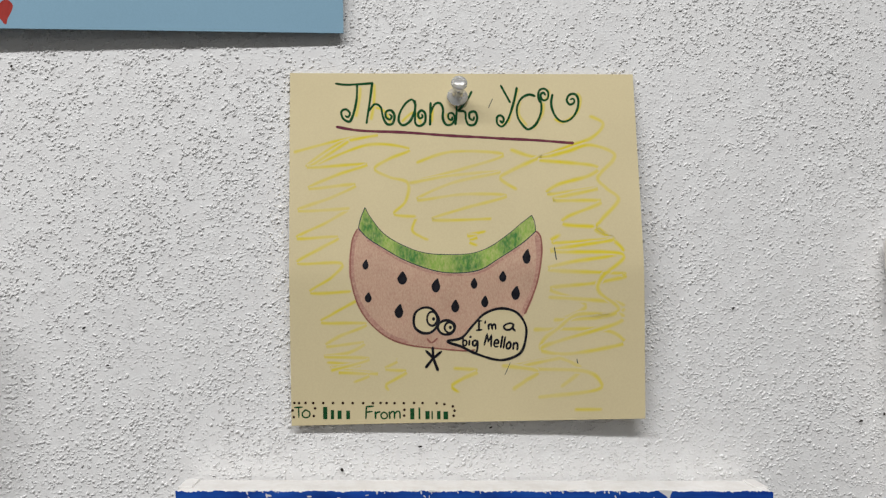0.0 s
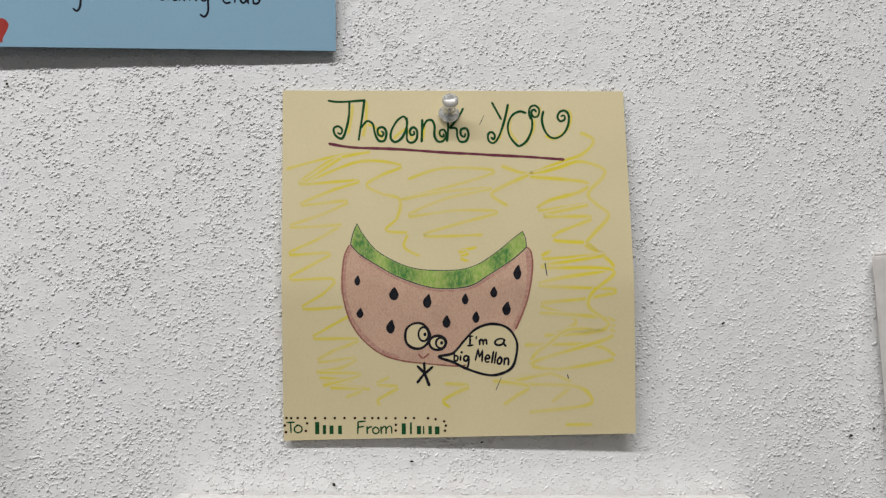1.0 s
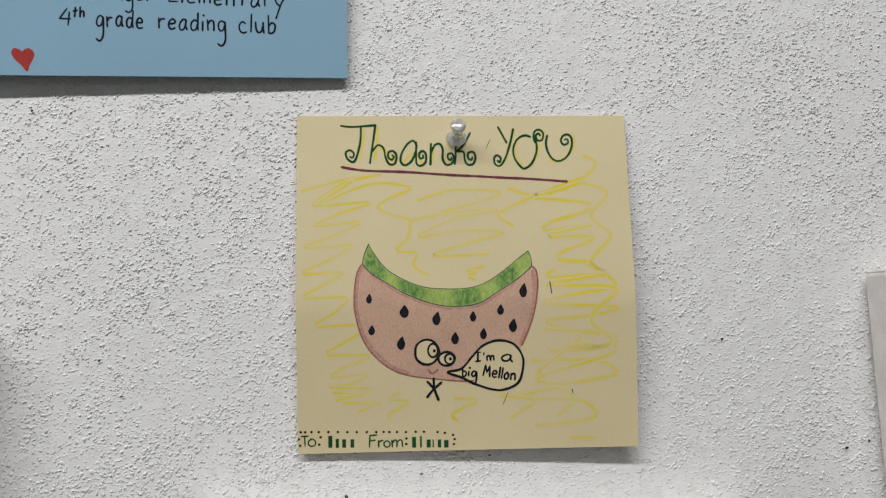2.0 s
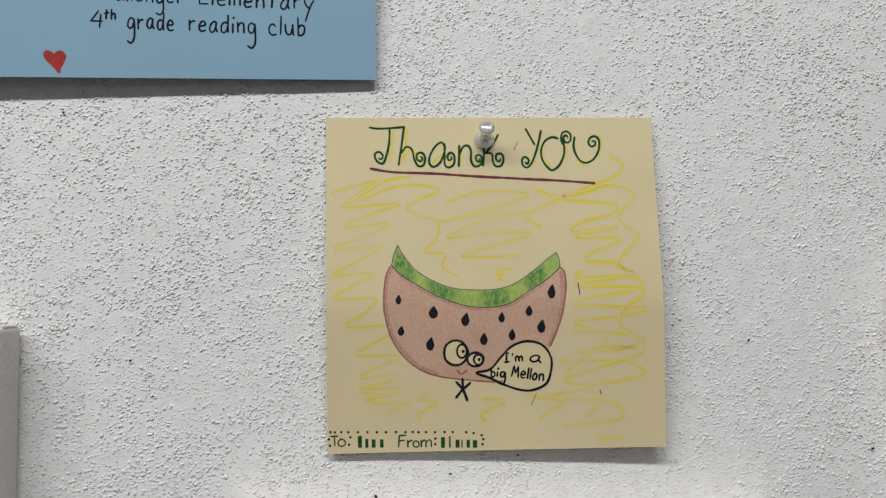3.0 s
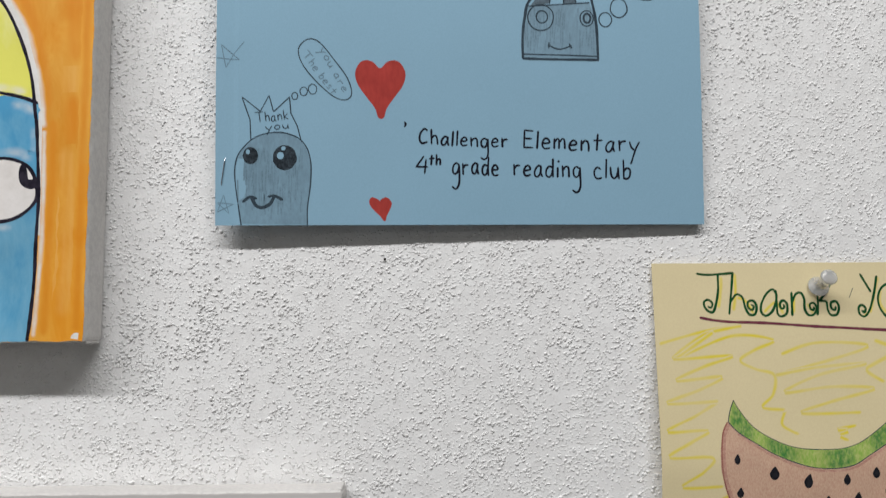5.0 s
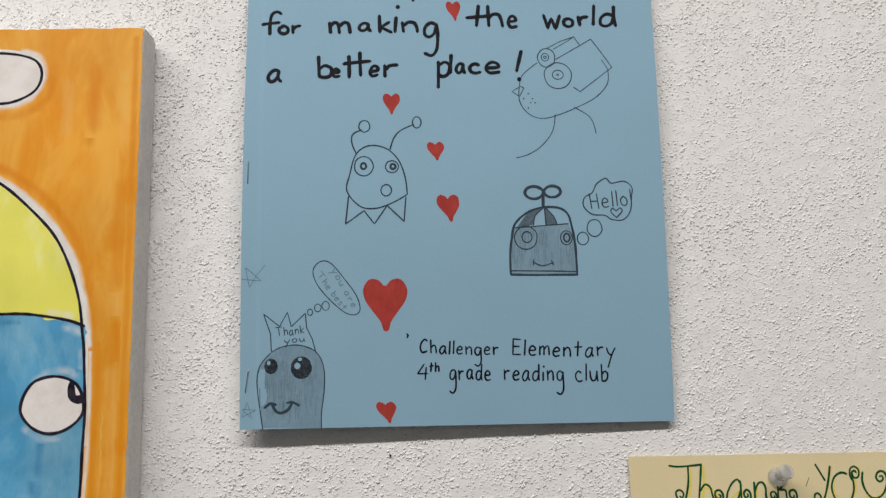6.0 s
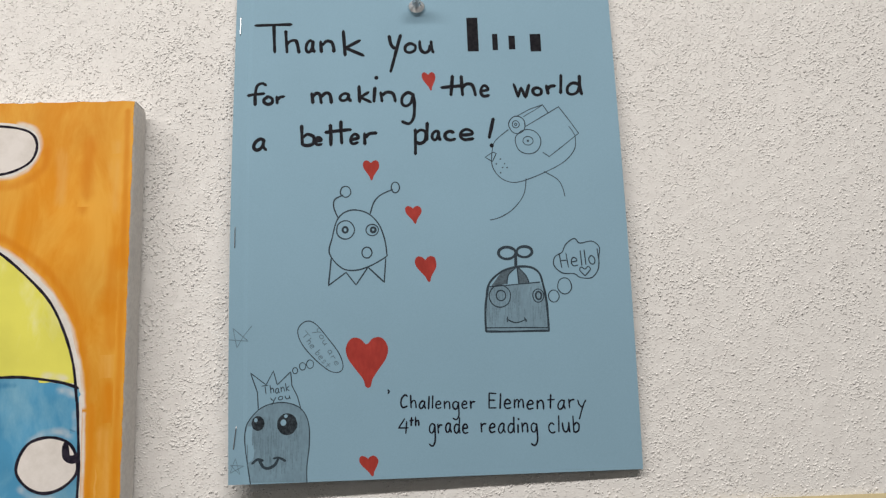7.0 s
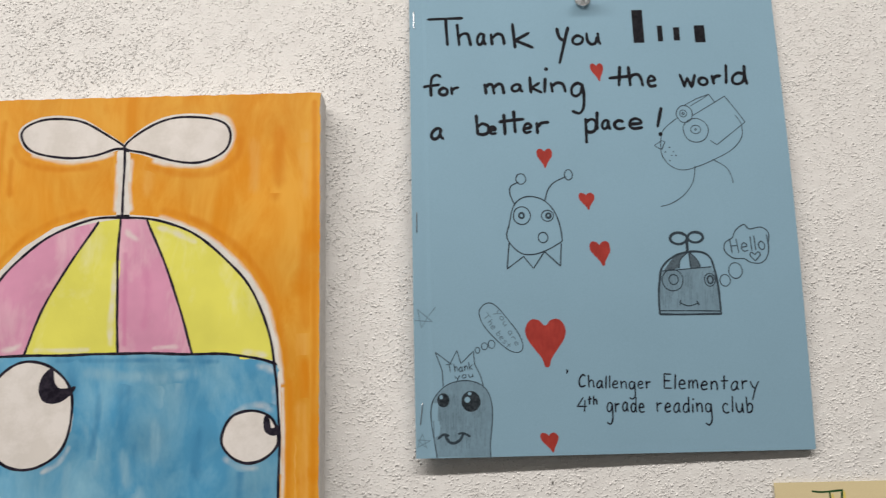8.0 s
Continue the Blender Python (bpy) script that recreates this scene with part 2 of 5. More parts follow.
# ---- the room ----
X0, X1, Y0, ROOM_H = -2.6, 2.6, -4.2, 2.7


def stipple(nx, nz, step):
    """The low, soft relief under the sprayed crumbs of the wall, in metres."""
    rng = np.random.default_rng(11)
    fx = np.fft.fftfreq(nx, step)[:, None]
    fz = np.fft.fftfreq(nz, step)[None, :]

    def field(sx, sz, lean=0.0):
        u, w = fx * math.cos(lean) + fz * math.sin(lean), fz * math.cos(lean) - fx * math.sin(lean)
        f = np.fft.ifft2(np.fft.fft2(rng.standard_normal((nx, nz))) * np.exp(-2 * math.pi ** 2 * ((u * sx) ** 2 + (w * sz) ** 2))).real
        return f / f.std()

    lumps = field(0.0022, 0.0016, 0.5)
    density = field(0.006, 0.0045, 0.5)
    patch = field(0.03, 0.02, 0.4)
    low = np.clip((lumps + 0.4 * density + 0.2 * patch - 0.6) / 1.0, 0, 1)
    return 0.00012 * low + 0.00006 * patch


def textured_wall():
    step, ax0, ax1, az0, az1 = 0.00125, -0.52, 0.3, 1.26, 1.78
    nx, nz = int((ax1 - ax0) / step) + 1, int((az1 - az0) / step) + 1
    h = stipple(nx, nz, step)
    ex = np.minimum(np.arange(nx), np.arange(nx)[::-1])[:, None]
    ez = np.minimum(np.arange(nz), np.arange(nz)[::-1])[None, :]
    h = h * np.clip(np.minimum(ex, ez) / 12, 0, 1)
    xs, zs = ax0 + step * np.arange(nx), az0 + step * np.arange(nz)
    co = np.empty((nx, nz, 3))
    co[..., 0], co[..., 1], co[..., 2] = xs[:, None], -h, zs[None, :]
    verts = co.reshape(-1, 3)
    i = np.arange(nx * nz).reshape(nx, nz)
    quads = np.stack((i[:-1, :-1], i[1:, :-1], i[1:, 1:], i[:-1, 1:]), -1).reshape(-1, 4)
    outer = np.array([(X0, 0, 0), (X1, 0, 0), (X1, 0, ROOM_H), (X0, 0, ROOM_H), (X0, 0.12, 0), (X1, 0.12, 0), (X1, 0.12, ROOM_H), (X0, 0.12, ROOM_H)])
    o = len(verts)
    c = (i[0, 0], i[-1, 0], i[-1, -1], i[0, -1])
    rim = [(o, o + 1, c[1], c[0]), (o + 1, o + 2, c[2], c[1]), (o + 2, o + 3, c[3], c[2]), (o + 3, o, c[0], c[3]),
           (o + 5, o + 4, o + 7, o + 6), (o + 4, o + 5, o + 1, o), (o + 3, o + 2, o + 6, o + 7), (o + 4, o, o + 3, o + 7), (o + 1, o + 5, o + 6, o + 2)]
    faces = np.concatenate((quads, np.array(rim)))
    me = bpy.data.meshes.new("wall_north")
    me.vertices.add(o + 8)
    me.vertices.foreach_set("co", np.concatenate((verts, outer)).astype(np.float32).ravel())
    me.loops.add(faces.size)
    me.loops.foreach_set("vertex_index", faces.astype(np.int32).ravel())
    me.polygons.add(len(faces))
    me.polygons.foreach_set("loop_start", np.arange(0, faces.size, 4, dtype=np.int32))
    smooth = np.ones(len(faces), dtype=bool)
    smooth[-9:] = False
    me.polygons.foreach_set("use_smooth", smooth)
    me.update(calc_edges=True)
    me.validate()
    me.materials.append(WALL_PAINT)
    return tagged(new("wall_north", me), "white wall with rough sprayed stipple texture", "wall", kind="structure")


wall = textured_wall()


def sprayed_crumbs(x0, x1, z0, z1, per_mm2, seed=7):
    """Crumbs of sprayed plaster in drifts on the wall: small leaning pebbles with flat, steep-sided tops."""
    r = np.random.default_rng(seed)
    step = 0.002
    nx, nz = int((x1 - x0) / step) + 2, int((z1 - z0) / step) + 2
    fx, fz = np.fft.fftfreq(nx, step)[:, None], np.fft.fftfreq(nz, step)[None, :]

    def drift(size):
        f = np.fft.ifft2(np.fft.fft2(r.standard_normal((nx, nz))) * np.exp(-2 * (math.pi * size) ** 2 * (fx * fx + fz * fz + 0.7 * fx * fz))).real
        return f / f.std()

    crowd = np.clip(0.5 + 0.27 * drift(0.004) + 0.05 * drift(0.015), 0.08, 1)
    count = int((x1 - x0) * (z1 - z0) * 1e6 * per_mm2 * 2)
    x, z = r.uniform(x0, x1, count), r.uniform(z0, z1, count)
    keep = r.random(count) < crowd[((x - x0) / step).astype(int), ((z - z0) / step).astype(int)]
    for u0, u1, v0, v1 in COVERED:
        keep &= ~((x > u0) & (x < u1) & (z > v0) & (z < v1))
    x, z = x[keep], z[keep]
    count, sides = len(x), 6
    size = np.clip(0.00043 * np.exp(0.27 * r.standard_normal(count)), 0.0002, 0.0007)
    tall = size * r.uniform(0.5, 0.88, count)
    lean, slim = 0.55 + 0.6 * r.standard_normal(count), r.uniform(0.55, 1.0, count)
    turn = 2 * math.pi * np.arange(sides) / sides
    co = np.empty((count, 3, sides, 3))
    wobble = r.uniform(0.78, 1.2, (count, sides))
    for ring, (wide, high) in enumerate(((1.12, -0.1), (0.82, 0.75), (0.42, 1.0))):
        a = size[:, None] * wide * wobble * np.cos(turn) * 1.3
        b = size[:, None] * wide * wobble * np.sin(turn) * slim[:, None]
        co[:, ring, :, 0] = x[:, None] + a * np.cos(lean)[:, None] - b * np.sin(lean)[:, None]
        co[:, ring, :, 1] = -0.00006 - tall[:, None] * high * r.uniform(0.85, 1.1, (count, sides))
        co[:, ring, :, 2] = z[:, None] + a * np.sin(lean)[:, None] + b * np.cos(lean)[:, None]
    one = [(k + i, k + (i + 1) % sides, k + sides + (i + 1) % sides, k + sides + i) for k in (0, sides) for i in range(sides)]
    one += [(12, 13, 14, 15), (12, 15, 16, 17)]
    faces = (np.array(one)[None] + (np.arange(count) * 3 * sides)[:, None, None]).reshape(-1, 4)
    me = bpy.data.meshes.new("plaster_crumbs")
    me.vertices.add(count * 3 * sides)
    me.vertices.foreach_set("co", co.astype(np.float32).ravel())
    me.loops.add(faces.size)
    me.loops.foreach_set("vertex_index", faces.astype(np.int32).ravel())
    me.polygons.add(len(faces))
    me.polygons.foreach_set("loop_start", np.arange(0, faces.size, 4, dtype=np.int32))
    me.polygons.foreach_set("use_smooth", np.ones(len(faces), dtype=bool))
    me.update(calc_edges=True)
    return tagged(part("plaster_crumbs", me, WALL_PAINT, wall), kind="stuff")


# wall behind the hung things, which stays smooth
COVERED = ((-0.262, -0.07, 1.51, 1.76), (-0.07, 0.066, 1.335, 1.465), (-0.52, -0.325, 1.455, 1.69), (-0.46, -0.22, 1.25, 1.375))
sprayed_crumbs(-0.52, 0.3, 1.26, 1.78, 0.22)
# unseen walls and floor close the room, darkened to hold back fill
structure("wall_south", box_bm(X0, X1, Y0 - 0.12, Y0, 0, ROOM_H), DULL_PAINT, "plain unseen wall, grey to cut bounced light")
structure("wall_west", box_bm(X0 - 0.12, X0, Y0, 0, 0, ROOM_H), DULL_PAINT, "plain unseen wall, grey to cut bounced light")
structure("wall_east", box_bm(X1, X1 + 0.12, Y0, 0, 0, ROOM_H), DULL_PAINT, "plain unseen wall, grey to cut bounced light")
structure("floor", box_bm(X0, X1, Y0, 0, -0.1, 0), FLOOR_TILE, "plain unseen floor, dark to cut bounced light")
structure("ceiling", box_bm(X0, X1, Y0, 0, ROOM_H, ROOM_H + 0.1), FLAT_PAINT, "plain white ceiling")

# small dark flecks on the wall: specks, and pits' shade put in as dark colour
rng = random.Random(5)
fleck_v, fleck_f = [], []
spots = [(-0.164, 1.367, 0.9), (0.121, 1.371, 0.9), (-0.195, 1.48, 0.7), (-0.154, 1.351, 0.7), (-0.055, 1.304, 0.9), (-0.021, 1.313, 0.9), (0.01, 1.3205, 0.8),
         (0.179, 1.319, 1.1), (0.19, 1.322, 0.8), (-0.2, 1.351, 0.5)]
spots += [(rng.uniform(-0.5, 0.32), rng.uniform(1.25, 1.78), rng.uniform(0.2, 0.45)) for _ in range(150)]
for sx, sz, r in spots:
    a, n = len(fleck_v), 7
    lean, squash = rng.uniform(0, 3.14), rng.uniform(0.45, 0.9)
    for j in range(n):
        q = 2 * math.pi * j / n
        p, w = r * math.cos(q) * rng.uniform(0.8, 1.15), r * math.sin(q) * squash
        fleck_v.append((sx + 0.001 * (p * math.cos(lean) - w * math.sin(lean)), -0.0011, sz + 0.001 * (p * math.sin(lean) + w * math.cos(lean))))
    fleck_v.append((sx, -0.0014, sz))
    fleck_f += [(a + j, a + (j + 1) % n, a + n) for j in range(n)]
tagged(part("dark_flecks", mesh_of("dark_flecks", fleck_v, fleck_f, True), DARK_FLECK, wall), kind="stuff")

# tube lamps under the ceiling; the rear one is unseen and added for fill
for lamp_x, lamp_y, share in LAMPS:
    fixture = tagged(new("ceiling_light"), "long white tube lamp under the ceiling, rear one added for fill", "ceiling light", "ceiling tube lamps")
    fixture.location = (lamp_x, lamp_y, ROOM_H)
    part("housing", box_bm(-1.22, 1.22, -0.07, 0.07, -0.05, -0.001, 0.006), FLAT_PAINT, fixture)
    part("diffuser", box_bm(-1.2, 1.2, -0.045, 0.045, -0.078, -0.051, 0.01), DIFFUSER, fixture)


# ---- sheets to draw on ----
def soft_min(a, b, ease):
    return (a + b - math.sqrt((a - b) ** 2 + ease * ease)) / 2


class Sheet:
    """A hanging sheet: its base, its size in mm and how far each point of its face stands off the wall, in mm."""

    def __init__(self, thing, w, h, stand):
        self.thing, self.w, self.h, self.stand, self.face = thing, w, h, stand, thing

    def at(self, u, v, lift=0.0):
        return (u / 1000, -(self.stand(u, v) + lift) / 1000, v / 1000)

    def leaf(self, name, mat, back, thick=0.25, du=0.0, dv=0.0, label="", nu=36, nv=36, trim=0.0):
        """One leaf of paper that follows the sheet's shape, back mm behind its face."""
        verts, faces = [], []
        for side in (0, 1):
            for a in range(nu + 1):
                for b in range(nv + 1):
                    u, v = trim + (self.w - 2 * trim) * a / nu, trim + (self.h - 2 * trim) * b / nv
                    x, y, z = self.at(u, v, -back - side * thick)
                    verts.append((x + du / 1000, y, z + dv / 1000))
        n, row = (nu + 1) * (nv + 1), nv + 1
        for a in range(nu):
            for b in range(nv):
                i = a * row + b
                faces += [(i, i + row, i + row + 1, i + 1), (n + i + 1, n + i + row + 1, n + i + row, n + i)]
        edge = [a * row for a in range(nu + 1)] + [nu * row + b for b in range(1, nv + 1)] + [a * row + nv for a in range(nu - 1, -1, -1)] + [b for b in range(nv - 1, 0, -1)]
        for a, b in zip(edge, edge[1:] + edge[:1]):
            faces.append((b, a, n + a, n + b))
        return part(name, mesh_of(name, verts, faces), mat, self.thing, label)


def spline(pts, closed=False, step=0.7):
    """A smooth line through a few points, sampled about every step mm."""
    p = [Vector(q) for q in pts]
    if len(p) < 3:
        closed = False
    get = (lambda i: p[i % len(p)]) if closed else (lambda i: p[max(0, min(len(p) - 1, i))])
    out = []
    for i in range(len(p) if closed else len(p) - 1):
        a, b, c, d = get(i - 1), get(i), get(i + 1), get(i + 2)
        n = max(2, int((c - b).length / step))
        for j in range(n):
            t = j / n
            out.append(0.5 * (2 * b + (c - a) * t + (2 * a - 5 * b + 4 * c - d) * t * t + (3 * b - a - 3 * c + d) * t ** 3))
    if not closed:
        out.append(p[-1])
    return out


# hand-printed characters as pen strokes: baseline 0, capitals 1 high, a lone point is a dot
HAND = {
    "T": [[(0, 1), (0.9, 1.03)], [(0.48, 1.0), (0.52, 0)]],
    "h": [[(0, 1), (0.03, 0)], [(0.03, 0.36), (0.16, 0.56), (0.32, 0.57), (0.39, 0.35), (0.42, 0)]],
    "a": [[(0.4, 0.5), (0.24, 0.6), (0.06, 0.45), (0, 0.2), (0.1, 0.01), (0.27, 0.06), (0.38, 0.32)], [(0.4, 0.58), (0.38, 0.22), (0.48, 0)]],
    "n": [[(0, 0.6), (0.03, 0)], [(0.03, 0.36), (0.18, 0.57), (0.34, 0.54), (0.4, 0.3), (0.42, 0)]],
    "k": [[(0, 1), (0.04, 0)], [(0.4, 0.62), (0.05, 0.3), (0.46, 0)]],
    "y": [[(0, 0.6), (0.08, 0.3), (0.25, 0.14)], [(0.5, 0.62), (0.32, 0.2), (0.06, -0.65)]],
    "o": [[(0.2, 0.58), (0.03, 0.42), (0.02, 0.14), (0.18, 0), (0.37, 0.12), (0.4, 0.42), (0.22, 0.6), (0.12, 0.55)]],
    "u": [[(0, 0.6), (0.02, 0.2), (0.14, 0.02), (0.31, 0.1), (0.41, 0.4)], [(0.42, 0.6), (0.42, 0.2), (0.47, 0)]],
    "f": [[(0.46, 0.9), (0.34, 1), (0.2, 0.88), (0.16, 0.5), (0.15, 0)], [(-0.06, 0.46), (0.42, 0.52)]],
    "r": [[(0, 0.6), (0.03, 0)], [(0.03, 0.34), (0.14, 0.53), (0.36, 0.57)]],
    "m": [[(0, 0.58), (0.02, 0)], [(0.02, 0.36), (0.14, 0.57), (0.26, 0.5), (0.29, 0)], [(0.29, 0.36), (0.43, 0.57), (0.56, 0.5), (0.6, 0)]],
    "i": [[(0.02, 0.55), (0, 0)], [(0.06, 0.9)]],
    "g": [[(0.4, 0.5), (0.22, 0.6), (0.03, 0.42), (0.03, 0.12), (0.18, 0.01), (0.34, 0.14), (0.4, 0.42)], [(0.41, 0.58), (0.45, 0.1), (0.44, -0.5), (0.26, -0.8), (0, -0.7)]],
    "t": [[(0.17, 0.95), (0.16, 0)], [(-0.06, 0.56), (0.42, 0.6)]],
    "e": [[(0.03, 0.29), (0.38, 0.36), (0.35, 0.53), (0.2, 0.6), (0.05, 0.45), (0, 0.2), (0.13, 0.01), (0.42, 0.08)]],
    "w": [[(0, 0.62), (0.15, 0), (0.31, 0.46), (0.45, 0), (0.63, 0.6)]],
    "l": [[(0.03, 1), (0, 0)]],
    "d": [[(0.38, 0.5), (0.2, 0.58), (0.03, 0.4), (0.03, 0.1), (0.18, 0), (0.34, 0.12), (0.4, 0.4)], [(0.42, 1), (0.41, 0.4), (0.45, 0)]],
    "b": [[(0, 1), (0.02, 0)], [(0.02, 0.4), (0.18, 0.56), (0.36, 0.42), (0.34, 0.1), (0.18, 0), (0.02, 0.06)]],
    "p": [[(0.03, 0.6), (0, -0.45)], [(0.02, 0.46), (0.2, 0.6), (0.37, 0.45), (0.33, 0.12), (0.16, 0.02), (0.02, 0.1)]],
    "c": [[(0.38, 0.5), (0.2, 0.6), (0.03, 0.4), (0.04, 0.12), (0.2, 0), (0.42, 0.08)]],
    "s": [[(0.34, 0.52), (0.15, 0.6), (0.04, 0.45), (0.3, 0.22), (0.26, 0.03), (0, 0.04)]],
    "!": [[(0.03, 1), (0, 0.3)], [(0, 0.03)]],
    "'": [[(0.06, 1), (0, 0.72)]],
    "C": [[(0.52, 0.85), (0.34, 1), (0.08, 0.75), (0.02, 0.35), (0.2, 0.02), (0.55, 0.1)]],
    "E": [[(0.5, 0.98), (0.02, 1), (0, 0), (0.5, 0.02)], [(0, 0.52), (0.42, 0.54)]],
    "F": [[(0.5, 1), (0.03, 0.98), (0, 0)], [(0, 0.52), (0.4, 0.56)]],
    "B": [[(0, 1), (0, 0)], [(0, 1), (0.35, 0.88), (0.28, 0.6), (0.02, 0.52), (0.4, 0.38), (0.36, 0.08), (0, 0)]],
    "H": [[(0, 1), (0.02, 0)], [(0.45, 1), (0.47, 0)], [(0, 0.5), (0.46, 0.52)]],
    "I": [[(0, 1), (0.44, 1)], [(0.22, 1), (0.2, 0)], [(0, 0), (0.46, 0.02)]],
    "M": [[(0, 0), (0.13, 1), (0.32, 0.32), (0.56, 1), (0.66, 0)]],
    "4": [[(0.3, 1), (0, 0.36), (0.5, 0.4)], [(0.42, 0.8), (0.36, 0)]],
}

shake = random.Random(3)


class Ink:
    """Strokes, fills and letters on a sheet, in mm from its lower left corner, gathered into one mesh."""

    def __init__(self, sheet, layer, stroke=0.0, soft=False):
        self.stroke, self.sheet, self.layer, self.v, self.f = stroke, sheet, layer, [], []
        self.base = self.lift = 0.012 + 0.02 * layer
        self.lines = 0
        self.soft, self.core, self.letters = soft, [], []

    def put(self, u, v, core=1.0):
        self.v.append(self.sheet.at(u, v, self.lift))
        self.core.append(core)
        return len(self.v) - 1

    def line(self, pts, width, closed=False, smooth=True):
        p = spline(pts, closed, 0.45)
        if not smooth:
            q = [Vector(a) for a in pts]
            p = [a.lerp(b, j / n) for a, b in zip(q, q[1:]) for n in [max(1 if closed else 2, int((b - a).length / (0.35 if closed else 0.8)))] for j in range(n)] + [q[-1]]
            if closed:
                p = p[:-1]
                for _ in range(2):
                    p = [(p[i - 1] + 2 * c + p[(i + 1) % len(p)]) / 4 for i, c in enumerate(p)]
        n, phase, left, right, middle, tight = len(p), shake.uniform(0, 9), [], [], [], set()
        self.lift, rise = self.base + 0.002 * (self.lines % 5), 0.002 / n
        self.lines += 1
        for i, c in enumerate(p):
            t = (p[(i + 1) % n] - p[i - 1]) if closed else (p[min(n - 1, i + 1)] - p[max(0, i - 1)])
            t = t.normalized() if t.length > 1e-6 else Vector((1, 0))
            end = 1.0 if closed else min(1.0, 0.62 + 0.38 * min(i, n - 1 - i))
            w = 0.5 * width * end * (1 + 0.1 * math.sin(phase + i * 0.11) + 0.06 * math.sin(phase * 3 + i * 0.37))
            if self.soft and 1 < i < n - 2:
                bend = (p[i + 2] - c).angle(c - p[i - 2], 0.0)
                if bend > 0.9:
                    tight.add(i)
                w = min(w, max(0.03, 0.45 * (p[i + 2] - p[i - 2]).length / max(bend, 0.01)))
            wob = 0 if self.soft else 0.08 * width * math.sin(phase * 2 + i * 0.09)
            nn = Vector((-t.y, t.x))
            self.lift += rise
            rim = 0.0 if self.soft else 1.0
            left.append(self.put(*(c + nn * (w + wob)), rim))
            right.append(self.put(*(c - nn * (w - wob)), rim))
            if self.soft:
                middle.append(self.put(*(c + nn * wob), 1.0 if closed else min(1.0, 0.6 * min(i, n - 1 - i) / width)))
        for i in range(n if closed else n - 1):
            j = (i + 1) % n
            if i in tight or j in tight:
                continue
            if self.soft:
                self.f += [(right[i], right[j], middle[j], middle[i]), (middle[i], middle[j], left[j], left[i])]
            else:
                self.f.append((right[i], right[j], left[j], left[i]))
        if not closed and not self.soft:
            for i, away in ((0, -1), (n - 1, 1)):
                t = (p[min(n - 1, i + 1)] - p[max(0, i - 1)]).normalized()
                tip = self.put(*(p[i] + t * (0.35 * width * away)))
                self.f.append((left[i], tip, right[i]) if away < 0 else (right[i], tip, left[i]))

    def oval(self, u, v, ru, rv, width):
        k = shake.uniform(0, 6)
        self.line([(u + ru * math.cos(k + q * math.pi / 5) * (1 + 0.03 * math.sin(3 * q + k)), v + rv * math.sin(k + q * math.pi / 5)) for q in range(10)], width, closed=True)

    def fan(self, ring, u, v):
        hub, ids = self.put(u, v), [self.put(*q) for q in ring]
        self.f += [(hub, ids[i], ids[(i + 1) % len(ids)]) for i in range(len(ids))]

    def disc(self, u, v, ru, rv):
        k = shake.uniform(0, 6)
        self.fan([(u + ru * math.cos(q * math.pi / 10) * (1 + 0.04 * math.sin(3 * q + k)), v + rv * math.sin(q * math.pi / 10)) for q in range(20)], u, v)

    def drop(self, u, v, ru, rv):
        """A melon seed: round below, drawn out to a leaning tip above."""
        lean = shake.uniform(0.1, 0.5)
        ring = []
        for q in range(18):
            a = 2 * math.pi * q / 18
            up = max(0.0, math.sin(a))
            ring.append((u + ru * math.cos(a) * (1 - 0.55 * up) + lean * ru * up * up, v + rv * (math.sin(a) if up else 0.9 * math.sin(a))))
        self.fan(ring, u, v - 0.2 * rv)

    def heart(self, u0, u1, v0, v1, tip):
        w, h, mid = u1 - u0, v1 - v0, (u0 + u1) / 2
        side = [(0.0, 0.86), (0.14, 0.97), (0.3, 1.0), (0.44, 0.93), (0.5, 0.77), (0.44, 0.58), (0.28, 0.38), (0.12, 0.19), (0.055, 0.03)]
        pts = [(a, b) for a, b in side] + [(-a, b) for a, b in side[:0:-1]]
        self.fill([(mid + a * w * shake.uniform(0.96, 1.04) + (tip - mid) * (1 - b) ** 1.2, v0 + b * h) for a, b in pts])

    def fill(self, pts, smooth=True):
        """Fills an outline with rows of small faces that follow the sheet."""
        p = spline(pts, True) if smooth else [Vector(q) for q in pts]
        lo, hi = min(q.y for q in p), max(q.y for q in p)
        rows = max(4, min(220, int((hi - lo) / 0.5)))

        def spans(y):
            x = sorted(a.x + (b.x - a.x) * (y - a.y) / (b.y - a.y) for a, b in zip(p, p[1:] + p[:1]) if (a.y <= y) != (b.y <= y))
            return list(zip(x[::2], x[1::2]))

        eps = (hi - lo) * 1e-3
        ys = [lo + eps + (hi - lo - 2 * eps) * i / rows for i in range(rows + 1)]
        for y0, y1 in zip(ys, ys[1:]):
            a, b = spans(y0), spans(y1)
            if len(a) != len(b):
                a = b = spans((y0 + y1) / 2)
            for (a0, a1), (b0, b1) in zip(a, b):
                n = max(1, int(max(a1 - a0, b1 - b0) / 5))
                low = [self.put(a0 + (a1 - a0) * i / n, y0) for i in range(n + 1)]
                top = [self.put(b0 + (b1 - b0) * i / n, y1) for i in range(n + 1)]
                self.f += [(low[i], low[i + 1], top[i + 1], top[i]) for i in range(n)]

